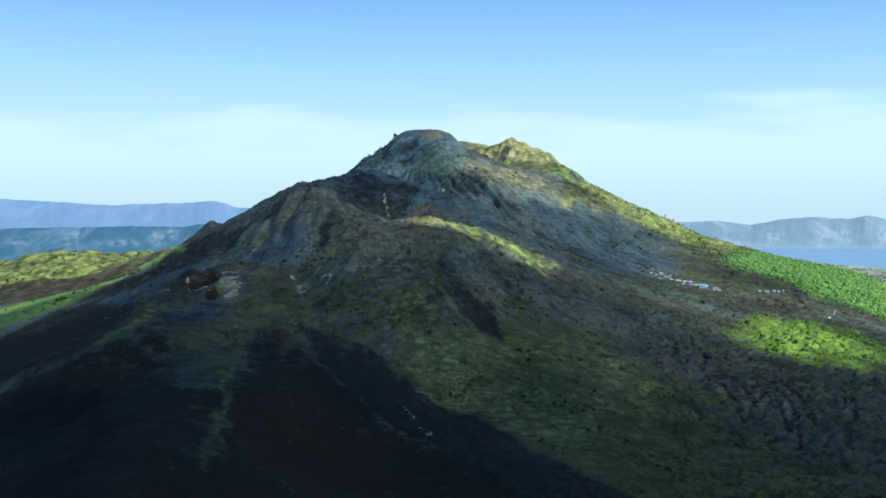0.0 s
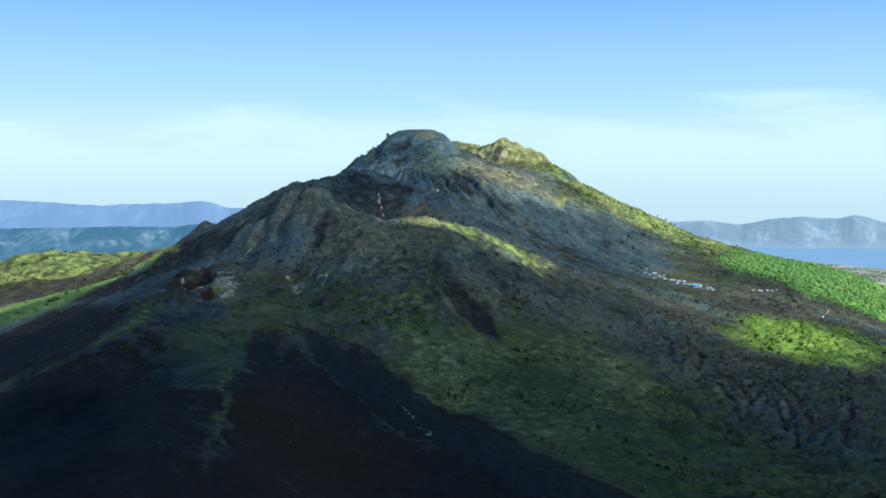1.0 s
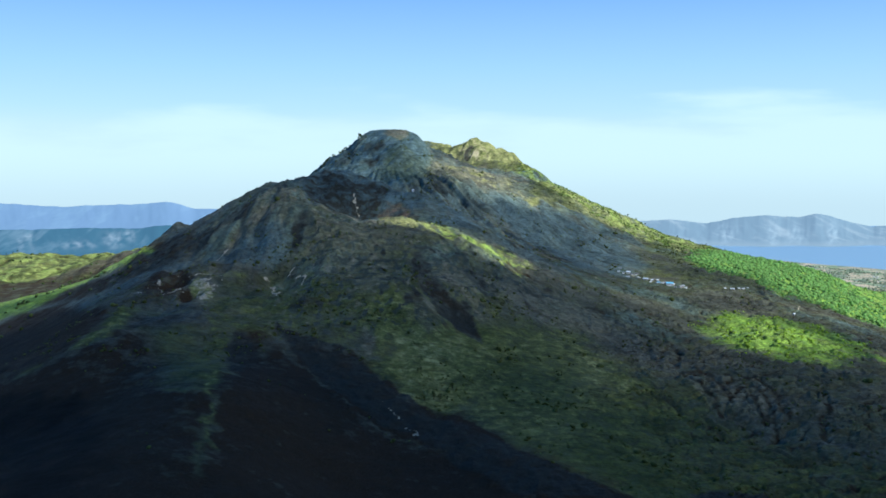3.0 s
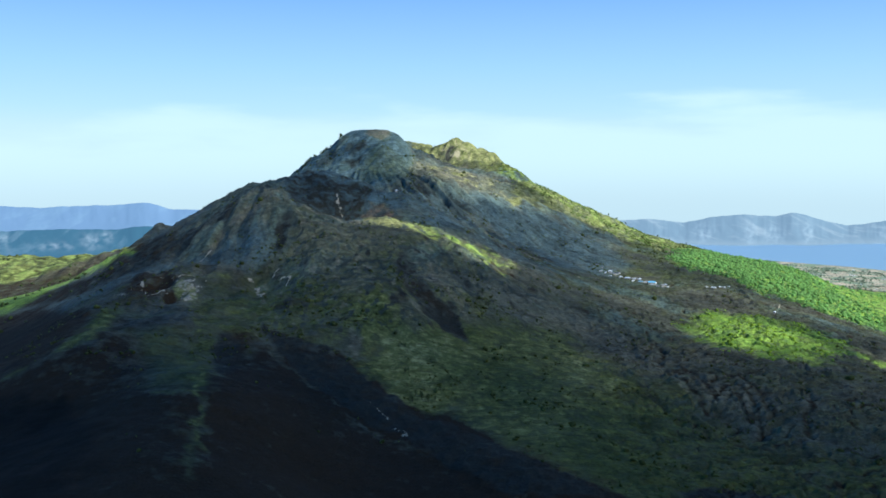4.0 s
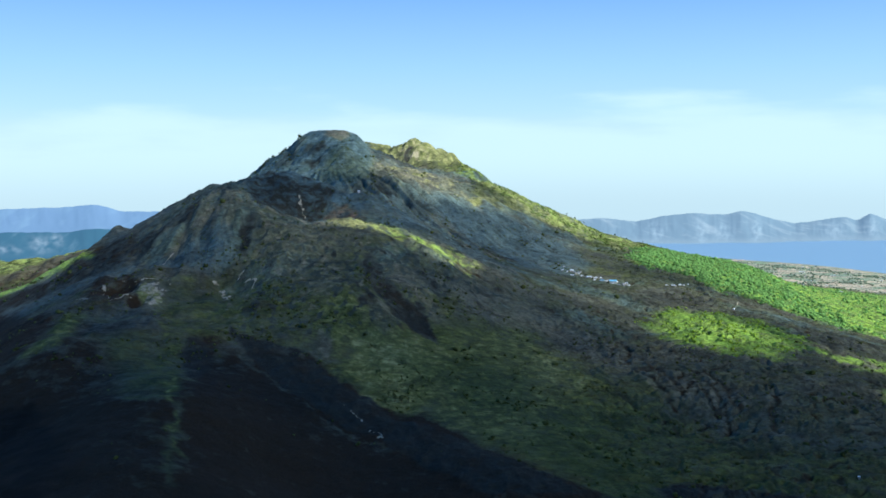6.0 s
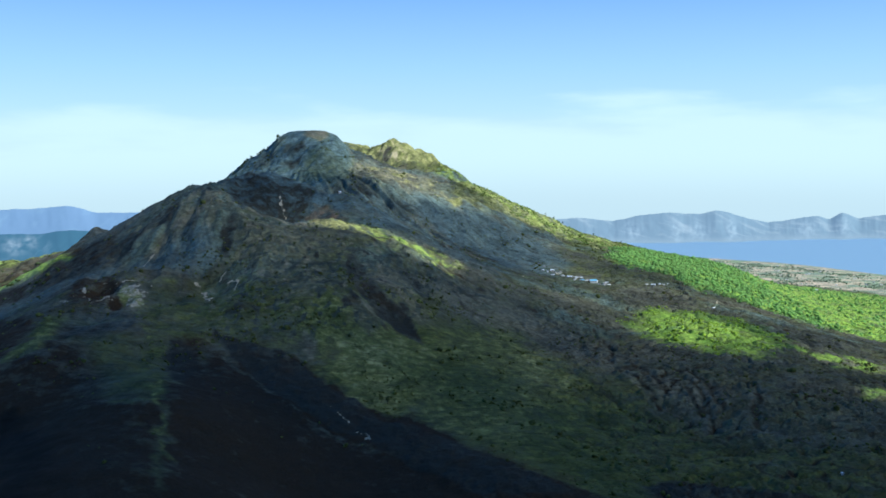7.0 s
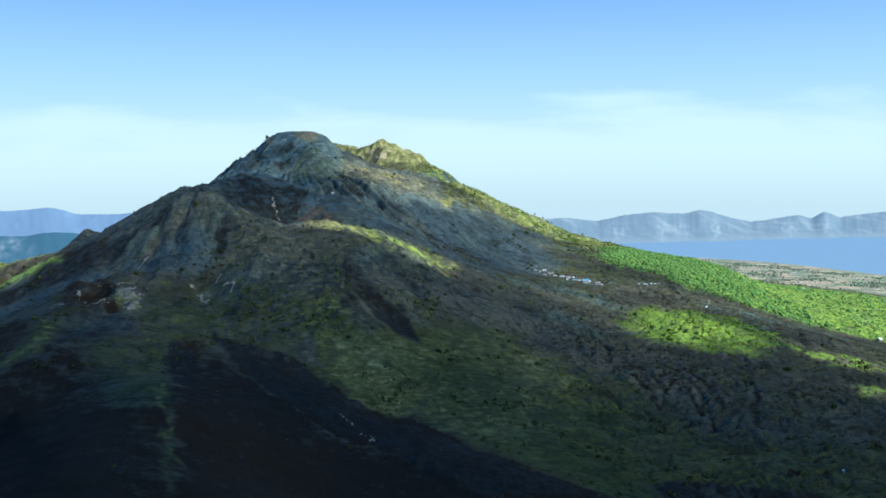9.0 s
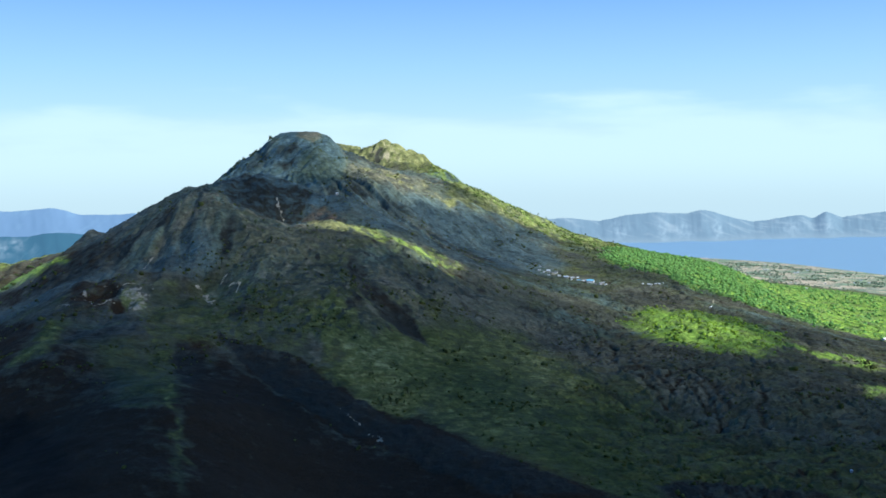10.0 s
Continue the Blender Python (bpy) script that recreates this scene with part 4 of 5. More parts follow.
    ash, cool, dry = ash * (1 - 0.75 * sun_pool), cool * (1 - 0.75 * sun_pool), np.maximum(dry, (0.6 + 0.4 * speck) * sun_pool)
    ash = np.maximum(ash, (0.35 + 0.3 * speck) * np.exp(-((x + 325) / 60) ** 2 - ((y - 1265) / 60) ** 2))
    cinder = step(-140, -240, x + 40 * blot) * step(1230, 1330, y) * step(1640, 1600, y)
    turf, ash, cool = turf - 0.25 * cinder, np.maximum(ash, 0.2 * cinder), np.maximum(cool, 0.35 * cinder)
    rope = ropes(x, y, z)
    turf, ash = turf - 0.9 * rope, np.maximum(ash, 0.6 * step(0.15, 0.5, rope))
    # Meadow also brightens the sunlit streak, hill and upper slope.
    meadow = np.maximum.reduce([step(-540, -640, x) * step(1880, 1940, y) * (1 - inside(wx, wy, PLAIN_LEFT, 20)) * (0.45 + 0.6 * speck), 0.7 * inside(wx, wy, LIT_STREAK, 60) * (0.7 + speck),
                                step(2300, 2360, y) * (0.36 + 0.7 * speck), 0.5 * inside(wx, wy, TURF_FRONT, 70) + 0.2 * speck, (0.25 + 0.6 * speck) * np.exp(-(along(x + 16 * speck, y, SPUR_TURF) / 4) ** 2),
                                (0.2 + 0.7 * speck) * inside(wx, wy, [(260, 2200), (330, 2020), (470, 2020), (560, 1990), (700, 2060), (820, 2160), (640, 2360), (300, 2360)], 60),
                                (0.34 + 0.5 * speck) * sun_pool])
    ash = np.minimum(ash, 0.88)
    turf, ash = turf + 0.9 * rope, ash * (1 - 0.5 * step(0.1, 0.4, rope))
    over = dict(zip(KINDS_OF_COVER, [np.clip(v, 0, 1) for v in (turf, ash, scar, wood, field, rust, dry, cool, rock, meadow)]))
    fx, fy = x + 5 * fbm(x / 24, y / 24, 3, 43), y + 7 * fbm(x / 24, y / 30, 3, 44)
    r, turn = np.hypot(fx + 218, fy - 1650), np.arctan2(fx + 218, 1650 - fy)
    fan = inside(fx, fy, [(-218, 1640), (-300, 1560), (-355, 1480), (-345, 1380), (-300, 1310), (-200, 1285), (-158, 1330), (-160, 1420), (-180, 1560)], 50)
    band = perlin(turn * 7, r / 260, 46) + 0.6 * perlin(turn * 19, r / 150, 47) + 0.2 * speck
    lay(over, 0.7 * fan, dict(cool=0.42, turf=0.6, ash=0.1, dry=0.0))
    lay(over, 0.4 * fan * step(0.05, 0.4, band), EARTH)
    lay(over, 0.6 * fan * step(-0.1, -0.45, band), BASALT)
    for outline, soft, share, cover in PATCHES:
        lay(over, share * inside(fx, fy, outline, soft) * (0.85 + 0.3 * speck), cover)
    slope = step(130, 160, z) * step(1470, 1420, y) * step(-190, -150, x) * step(320, 200, x)
    lay(over, 0.6 * slope * step(0.12, 0.4, fbm(x / 11, y / 16, 3, 48) + 0.3 * blot), dict(ash=0.85, cool=0.6, turf=0.3, dry=0.0, meadow=0.0))
    for line, wide, cover in RILLS:
        lay(over, 0.55 * np.exp(-(along(fx + 4 * speck, fy, line) / wide) ** 2) * step(-0.3, 0.3, speck + 0.2), cover)
    # Flow grooves darkened and their banks paled, painting in the relief.
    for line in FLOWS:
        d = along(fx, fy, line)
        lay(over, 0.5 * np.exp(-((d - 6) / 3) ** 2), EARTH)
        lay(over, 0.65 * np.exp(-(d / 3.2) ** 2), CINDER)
    # Crack beds darkened likewise, with paler crust between them.
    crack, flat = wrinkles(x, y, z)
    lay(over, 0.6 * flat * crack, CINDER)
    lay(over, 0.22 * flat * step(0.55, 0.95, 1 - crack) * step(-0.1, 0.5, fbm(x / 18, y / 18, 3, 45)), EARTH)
    return np.clip(np.stack([over[name] for name in KINDS_OF_COVER], -1), 0, 1)


def pit(x, y, cx, cy, rx, ry, deep, lip):
    d = np.hypot((x - cx) / rx, (y - cy) / ry)
    return lip * np.exp(-((d - 1.15) / 0.28) ** 2) - deep * np.exp(-d ** 3)


def ropes(x, y, z):
    """Wrinkled crusts of the old lava flows, from -0.6 to 0.6, on the low ground."""
    wx, wy = x + 48 * fbm(x / 80, y / 80, 4, 25), y + 48 * fbm(x / 80, y / 80, 4, 26)
    flat = step(165, 110, z) * step(500, 800, y + 300 * step(60, 250, x)) * step(110, 330, x) * step(1500, 1100, x) * step(2200, 1900, y)
    u, v = wx * 0.86 - wy * 0.5, wy * 0.86 + wx * 0.5
    rope = 0.62 - np.abs(perlin(u / 52, v / 26, 21)) - 0.7 * np.abs(perlin(u / 22, v / 11, 22))
    return flat * rope


def wrinkles(x, y, z):
    """Curved pressure ridges of the lava: how near a crack lies, and how far the crust reaches."""
    wx, wy = x + 60 * fbm(x / 110, y / 110, 3, 27), y + 60 * fbm(x / 110, y / 110, 3, 28)
    flat = step(165, 120, z) * step(560, 760, y + 260 * step(60, 250, x)) * step(150, 300, x + 60 * fbm(x / 90, y / 90, 2, 29)) * step(1200, 900, x) * step(1750, 1600, y)
    wave = np.abs(np.sin(0.085 * wy + 0.03 * wx + 4 * fbm(x / 150, y / 90, 3, 30))) + 0.25 * fbm(x / 24, y / 16, 2, 32)
    return step(0.34, 0.06, wave), flat * step(-0.55, 0.1, fbm(x / 130, y / 100, 2, 35))


def relief(x, y):
    """The land with its gullies, lava ropes, pits and lumps."""
    z = land(x, y)
    high = step(105, 215, z)
    wx, wy = x + 22 * fbm(x / 130, y / 130, 4, 5), y + 22 * fbm(x / 130, y / 130, 4, 6)
    cut, deep = furrows(x, y)
    z += (cut - 0.55) * deep * high
    z += ropes(x, y, z) * 6.5
    z += inside(wx, wy, LAVA_TONGUE, 22) * (2.0 + 1.5 * fbm(x / 14, y / 14, 3, 24))
    crack, flat = wrinkles(x, y, z)
    z -= 1.4 * crack * flat
    for line in FLOWS:
        z -= 1.7 * np.exp(-(along(x, y, line) / 4) ** 2)
    for spot in PITS:
        z += pit(x, y, *spot)
    for outline, soft, share, cover in PATCHES[15:18]:
        z -= 4.5 * share * inside(wx * 0.3 + x * 0.7, wy * 0.3 + y * 0.7, outline, 26)
    z += 9 * (np.abs(perlin(x / 42, y / 150, 41)) + 0.4 * fbm(wx / 50, wy / 50, 3, 42) - 0.4) * step(-560, -660, x) * step(1880, 1960, y)
    z -= 7 * inside(wx, wy, [(-185, 1600), (-150, 1480), (-60, 1452), (-25, 1480), (-30, 1560), (-90, 1590)], 50)
    z += (1 - 0.8 * step(385, 405, z)) * fbm(x / 60, y / 60, 5, 31, 0.58) * (1.1 + 4.2 * high) * (1 - 0.6 * step(2200, 2300, y)) * step(3, 20, z)
    z += (4 * np.abs(perlin(x / 17, y / 90, 36)) - 1.3) * np.exp(-(((x - 185) / 75) ** 2 + ((y - 2370) / 45) ** 2))
    rough = step(1900, 2000, y) * step(280, 330, z)
    z += rough * (step(421, 402, z) * 5 * fbm((x + 0.7 * y) / 60, (y - 0.7 * x) / 20, 4, 34) + 3 * step(405, 380, z) * np.abs(fbm(x / 34, y / 34, 4, 33)))
    z += 9 * np.exp(-((x + 411) / 13) ** 2 - ((y - 1598) / 26) ** 2) - 5 * np.exp(-((x + 386) / 9) ** 2 - ((y - 1590) / 40) ** 2)
    z += 1.5 * np.exp(-((x + 92) / 13) ** 2 - ((y - 2202) / 40) ** 2) + 3 * np.exp(-((x + 8) / 14) ** 2 - ((y - 2170) / 40) ** 2)
    z += 6 * step(28, 6, np.abs(x - 22)) * step(2040, 2100, y) * step(2190, 2150, y) - 8 * np.exp(-((x - 54) / 12) ** 2) * step(2040, 2100, y) * step(2200, 2150, y)
    z -= 160 * step(4300, 5200, np.hypot(x, y)) * step(2500, 3000, y)
    for line, wide in HOLLOWS:
        z -= 3.5 * np.exp(-(along(x, y, line) / (1.3 * wide)) ** 2)
    return z


def rings():
    r = [0.4, 12.0]
    while r[-1] < 7200:
        d = r[-1]
        r.append(d + (2.2 if 1080 < d < 1900 else 3.0 if 750 < d < 2550 else 5.0 if 600 < d < 3000 else max(14.0, d * 0.03)))
    return np.array(r)


def bearings():
    fine = np.arange(-31, 43, 0.08)
    return np.radians(np.concatenate([fine, np.arange(43, 329, 2.6)]))


HUB = (-50.0, -60.0)
rr, aa = np.meshgrid(rings(), bearings(), indexing="ij")
gx, gy = HUB[0] + rr * np.sin(aa), HUB[1] + rr * np.cos(aa)
gz = relief(gx, gy)
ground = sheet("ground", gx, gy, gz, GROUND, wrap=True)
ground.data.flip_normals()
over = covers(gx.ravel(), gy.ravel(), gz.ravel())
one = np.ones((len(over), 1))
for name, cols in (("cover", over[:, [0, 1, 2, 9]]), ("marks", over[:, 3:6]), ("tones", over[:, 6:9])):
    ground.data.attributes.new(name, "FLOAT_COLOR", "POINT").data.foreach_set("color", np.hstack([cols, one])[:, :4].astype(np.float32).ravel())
tagged(ground, "dark volcanic mountain slopes of cinder, lava and olive turf", "mountain", kind="structure")

lx, ly = np.meshgrid(np.linspace(900, 6000, 60), np.linspace(800, 5200, 60), indexing="ij")
water = sheet("water", lx, ly, lx * 0 - 0.5, WATER)
tagged(water, "still blue caldera lake under distant cliffs", "lake", kind="structure")


# ---- far rims of the caldera ----
def far_rim(name, crest, front, back, foot, mat, seed, label, rough=9.0, slides=()):
    """A long ridge under a crest line of (x, height), lying from front to back."""
    cx, cz = np.array(crest).T
    s = np.linspace(cx[0], cx[-1], 640)
    t = np.linspace(0, 1.35, 70)
    x, k = np.meshgrid(s, t, indexing="ij")
    fine_x = np.linspace(cx[0], cx[-1], 1200)
    blur = np.convolve(np.pad(np.interp(fine_x, cx, cz), 12, mode="edge"), np.hanning(25) / np.hanning(25).sum(), "valid")
    top = np.interp(x, fine_x, blur) + 2.5 * fbm(x / 60, x * 0 + seed, 4, seed)
    shape = np.where(k < 1, k ** 1.25, 1 - (k - 1) * 2)
    ribs = (np.abs(perlin(x / 95 + 0.6 * k, k * 1.2, seed + 1)) + 0.5 * np.abs(perlin(x / 42, k * 2, seed + 2)) - 0.45) * rough
    y = front + (back - front) * k + 60 * fbm(x / 400, k * 0, 2, seed + 5) * (1 - np.clip(k, 0, 1)) + ribs * 1.2 * np.clip(1.1 - k, 0, 1)
    z = foot + (top - foot) * shape + ribs * np.clip(k * 2, 0, 1) * np.clip((1 - k) * 2.5, 0, 1)
    z = np.where(k == 0, foot - 30, z)
    bare = np.zeros(x.shape)
    for sx, sz, wide, tall in slides:
        bare = np.maximum(bare, np.exp(-((x - sx + 9 * fbm(x / 40, z / 30, 2, seed + 7)) / wide) ** 2 - ((z - sz) / tall) ** 2) * (0.4 + 0.6 * fbm(x / 22, z / 12, 3, seed + 8)))
    x = x * y / back
    ob = sheet(name, x, y, z, mat)
    ob.data.attributes.new("bare", "FLOAT", "POINT").data.foreach_set("value", np.clip(bare, 0, 1).astype(np.float32).ravel())
    ob.data.flip_normals()
    return tagged(ob, label, "ridge", kind="structure")


EAST = [(700, 60), (1168, 66), (1284, 73), (1459, 53), (1606, 81), (1756, 93), (1907, 82), (2013, 103), (2184, 57), (2294, 35), (2499, 61), (2563, 66), (2627, 47), (2697, 84),
        (2789, 50), (2870, 61), (3044, 76), (3500, 90)]
NORTH = [(-4200, 150), (-3000, 160), (-2146, 155), (-1928, 145), (-1600, 125), (-1518, 133), (-1244, 140), (-1107, 153), (-1004, 118), (-856, 116), (-756, 122), (-400, 110),
         (300, 80), (900, 55)]
WALL = [(-3600, 90), (-2300, 100), (-1565, 103), (-1445, 107), (-1266, 110), (-1066, 115), (-927, 112), (-846, 124), (-766, 120), (-600, 105), (-300, 95), (200, 80)]
# Blue base colours and emission paint the haze onto the far rims.
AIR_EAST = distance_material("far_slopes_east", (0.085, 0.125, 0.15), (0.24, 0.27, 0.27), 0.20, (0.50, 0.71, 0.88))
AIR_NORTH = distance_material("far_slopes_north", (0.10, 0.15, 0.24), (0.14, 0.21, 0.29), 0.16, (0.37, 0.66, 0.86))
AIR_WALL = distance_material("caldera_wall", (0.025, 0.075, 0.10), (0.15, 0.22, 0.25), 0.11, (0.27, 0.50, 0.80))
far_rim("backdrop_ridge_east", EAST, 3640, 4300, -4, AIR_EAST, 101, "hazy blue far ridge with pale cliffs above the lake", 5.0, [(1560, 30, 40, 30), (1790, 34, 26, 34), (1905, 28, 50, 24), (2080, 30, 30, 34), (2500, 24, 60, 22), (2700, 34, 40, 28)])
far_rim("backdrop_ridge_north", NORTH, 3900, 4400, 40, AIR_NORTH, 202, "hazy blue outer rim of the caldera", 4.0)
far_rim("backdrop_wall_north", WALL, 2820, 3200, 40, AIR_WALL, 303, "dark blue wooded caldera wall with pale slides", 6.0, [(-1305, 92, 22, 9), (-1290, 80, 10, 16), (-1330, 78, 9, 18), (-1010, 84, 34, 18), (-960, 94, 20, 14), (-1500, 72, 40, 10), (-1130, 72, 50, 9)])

# ---- clouds, high overhead and behind: their shadows lie on the slopes ----
LIT_PATCH = [(446, 1320), (490, 1362), (525, 1356), (546, 1297), (566, 1255), (546, 1215), (489, 1170), (452, 1160), (442, 1210), (440, 1290)]
LIT_STRIP = [(485, 1165), (555, 1215), (600, 1225), (640, 1180), (690, 1160), (757, 1150), (860, 1200), (860, 1130), (704, 1073), (600, 1085), (555, 1110), (490, 1085)]
LIT_RIGHT = [(389, 1984), (486, 2014), (563, 1992), (662, 2080), (690, 2040), (606, 1910), (600, 1870), (598, 1780), (663, 1743), (680, 1625), (720, 1580), (765, 1510), (830, 1470), (880, 1400), (960, 1340), (1100, 1300), (2600, 1200),
             (2600, 4000), (-500, 4000), (-500, 2420), (60, 2330), (120, 2230), (240, 2180)]
LIT_HIGH = [(19, 1984), (113, 2145), (240, 2180), (278, 1984), (337, 1967), (243, 1902), (133, 1852), (65, 1888)]
LIT_LEFT = [(-440, 1530), (-474, 1492), (-553, 1526), (-659, 1596), (-723, 1584), (-800, 1540), (-1000, 1440), (-2600, 1200), (-2600, 4000), (-500, 4000), (-430, 1900), (-470, 1700)]
DECK, CLOUD_THIN = 1150.0, 0.155


def cloud_bank():
    """A closed sheet of cloud, dense in the middle and thinning to nothing round its gaps."""
    n = 13.0
    cx, cy = np.meshgrid(np.arange(-200, 2900, n), np.arange(-2000, 1900, n), indexing="ij")
    gx, gy = np.arange(-3000, 3200, 20.0), np.arange(-2500, 4400, 20.0)
    known = land(*np.meshgrid(gx, gy, indexing="ij"))
    z, found = np.full(cx.shape, -30.0), np.zeros(cx.shape, bool)
    for level in np.arange(440, -30, -6.0):  # down the sun's ray to the first ground
        px, py = cx - SUN_WAY.x / SUN_WAY.z * (DECK - level), cy - SUN_WAY.y / SUN_WAY.z * (DECK - level)
        i = np.clip(((px + 3000) / 20).astype(int), 0, len(gx) - 1)
        j = np.clip(((py + 2500) / 20).astype(int), 0, len(gy) - 1)
        here = ~found & (known[i, j] >= level)
        z[here], found = level, found | here
    px, py = cx - SUN_WAY.x / SUN_WAY.z * (DECK - z), cy - SUN_WAY.y / SUN_WAY.z * (DECK - z)
    wx, wy = px + 9 * fbm(px / 40, py / 40, 3, 81), py + 9 * fbm(px / 40, py / 40, 3, 82)
    lit = np.maximum.reduce([inside(wx, wy, o, w) for o, w in ((LIT_STREAK, 24), (LIT_PATCH, 66), (LIT_RIGHT, 46), (LIT_LEFT, 46))])
    lit = np.maximum(lit, inside(wx, wy, LIT_HIGH, 70) * (1.3 + 0.8 * fbm(px / 60, py / 60, 2, 83)))
    lit = np.maximum(lit, 0.55 * inside(wx, wy, LIT_STRIP, 60) * step(-0.3, 0.4, fbm(px / 90, py / 45, 3, 88)))
    lit = np.maximum.reduce([lit] + [0.8 * inside(wx, wy, o, 34) for o in LIT_GREEN[:2]])
    rim = np.hypot(px / 1500, (py - 700) / 1900) + 0.08 * fbm(px / 150, py / 150, 3, 84)
    lit = np.maximum(lit, step(0.9, 1.0, rim))
    thin = CLOUD_THIN * (1 + 0.6 * fbm(px / 170, py / 170, 3, 87)) * (0.2 + 0.8 * step(740, 1330, py)) * (1 + 0.75 * step(1250, 1450, py)) * (1 + 0.7 * step(1850, 2050, py) * step(200, 40, px)) * (1 + 1.1 * step(250, 500, px) * step(900, 1250, py))
    clear = np.sqrt(np.clip(thin + (1 - thin) * np.clip(lit, 0, 1), 0, 1))
    solid = lit < 0.97
    puff = 9 + 8 * fbm(cx / 120, cy / 120, 4, 85) + 3 * fbm(cx / 30, cy / 30, 2, 86)
    body = np.clip(1 - lit, 0.05, 1)
    hi, lo = DECK + np.maximum(puff, 3) * body, DECK - 5 * body
    full = solid[:-1, :-1] & solid[1:, :-1] & solid[1:, 1:] & solid[:-1, 1:]
    bm = bmesh.new()
    layer = bm.verts.layers.float.new("clear")
    at = {}

    def vert(i, j, top):
        key = (i, j, top)
        if key not in at:
            at[key] = bm.verts.new((cx[i, j], cy[i, j], (hi if top else lo)[i, j]))
            at[key][layer] = clear[i, j]
        return at[key]

    rows, cols = full.shape
    for i, j in zip(*(int_list.tolist() for int_list in np.nonzero(full))):
        ring = [(i, j), (i + 1, j), (i + 1, j + 1), (i, j + 1)]
        bm.faces.new([vert(*p, True) for p in ring])
        bm.faces.new([vert(*p, False) for p in reversed(ring)])
        for (p, q), (di, dj) in zip(zip(ring, ring[1:] + ring[:1]), ((0, -1), (1, 0), (0, 1), (-1, 0))):
            a, b = i + di, j + dj
            if not (0 <= a < rows and 0 <= b < cols and full[a, b]):
                bm.faces.new([vert(*q, True), vert(*p, True), vert(*p, False), vert(*q, False)])
    me = bpy.data.meshes.new("backdrop_clouds")
    bm.to_mesh(me)
    bm.free()
    me.polygons.foreach_set("use_smooth", np.full(len(me.polygons), True))
    me.materials.append(CLOUD)
    return tagged(new("backdrop_clouds", me), "broken white cloud bank drifting high over the slopes", "cloud", kind="structure")


cloud_bank()

# ---- plants ----
BUSH = foliage("bush_leaves", (0.125, 0.155, 0.055), vary=0.45, scale=0.3)
LEAF = foliage("woodland_leaves", (0.235, 0.43, 0.13), vary=0.36, scale=0.03)
# Leaves brightened for the scrub in the sunlit patch.
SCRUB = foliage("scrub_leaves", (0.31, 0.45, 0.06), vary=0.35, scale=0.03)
FIR = foliage("tree_leaves", (0.085, 0.125, 0.05), vary=0.4, scale=0.3)
HEATH = foliage("heath_leaves", (0.20, 0.29, 0.085), vary=0.4, scale=0.1)
# Pale leaves: the haze over the lakeside is put into this colour.
ORCHARD = foliage("orchard_leaves", (0.27, 0.35, 0.25), vary=0.3, scale=0.05)
BARK = plain("bark", (0.06, 0.045, 0.035), vary=0.3, scale=2.0)


def lump(rng, squash=0.8, jag=0.28):
    """A jagged twenty-sided clump of leaves, about one metre in radius."""
    bm = bmesh.new()
    bmesh.ops.create_icosphere(bm, subdivisions=1, radius=1.0)
    v = np.array([p.co[:] for p in bm.verts])
    f = np.array([[p.index for p in q.verts] for q in bm.faces])
    bm.free()
    v *= 1 + rng.uniform(-jag, jag, (len(v), 1))
    v[:, 2] *= squash
    return v, f


def clump(rng, lobes):
    """Several lumps grown into one another: (x, y, z, radius) each."""
    vs, fs, n = [], [], 0
    for x, y, z, r in lobes:
        v, f = lump(rng)
        vs.append(v * r + (x, y, z))
        fs.append(f + n)
        n += len(v)
    return np.concatenate(vs), np.concatenate(fs)


def scatter(name, places, sizes, kinds, mat, seed, sink=0.15):
    """Plants in great number as one mesh, each turned and sized by itself."""
    rng = np.random.default_rng(seed)
    turn, kind = rng.uniform(0, 2 * math.pi, len(places)), rng.integers(0, len(kinds), len(places))
    z = relief(places[:, 0], places[:, 1])
    vs, fs, n = [], [], 0
    for k, (v, f) in enumerate(kinds):
        m = np.nonzero(kind == k)[0]
        c, s, h = np.cos(turn[m])[:, None], np.sin(turn[m])[:, None], sizes[m][:, None]
        tall = h * rng.uniform(0.8, 1.3, (len(m), 1))
        p = np.stack([(v[:, 0] * c - v[:, 1] * s) * h + places[m, 0][:, None], (v[:, 0] * s + v[:, 1] * c) * h + places[m, 1][:, None],
                      v[:, 2] * tall + (z[m] - sink * sizes[m])[:, None]], -1)
        vs.append(p.reshape(-1, 3))
        fs.append((f[None] + (np.arange(len(m)) * len(v))[:, None, None]).reshape(-1, 3) + n)
        n += len(m) * len(v)
    v, f = np.concatenate(vs), np.concatenate(fs)
    me = bpy.data.meshes.new(name)
    me.vertices.add(len(v))
    me.vertices.foreach_set("co", v.ravel())
    me.loops.add(f.size)
    me.loops.foreach_set("vertex_index", f.ravel())
    me.polygons.add(len(f))
    me.polygons.foreach_set("loop_start", np.arange(0, f.size, 3))
    me.update(calc_edges=True)
    me.polygons.foreach_set("use_smooth", np.full(len(f), True))
    me.materials.append(mat)
    return new(name, me)


def strewn(rng, n, box, density):
    """n places in a box (x0, x1, y0, y1), thicker where density is higher."""
    out = np.empty((0, 2))
    while len(out) < n:
        p = rng.uniform((box[0], box[2]), (box[1], box[3]), (n * 3, 2))
        out = np.concatenate([out, p[rng.uniform(0, 1, len(p)) < density(p[:, 0], p[:, 1])]])
    return out[:n]


RNG = np.random.default_rng(7)
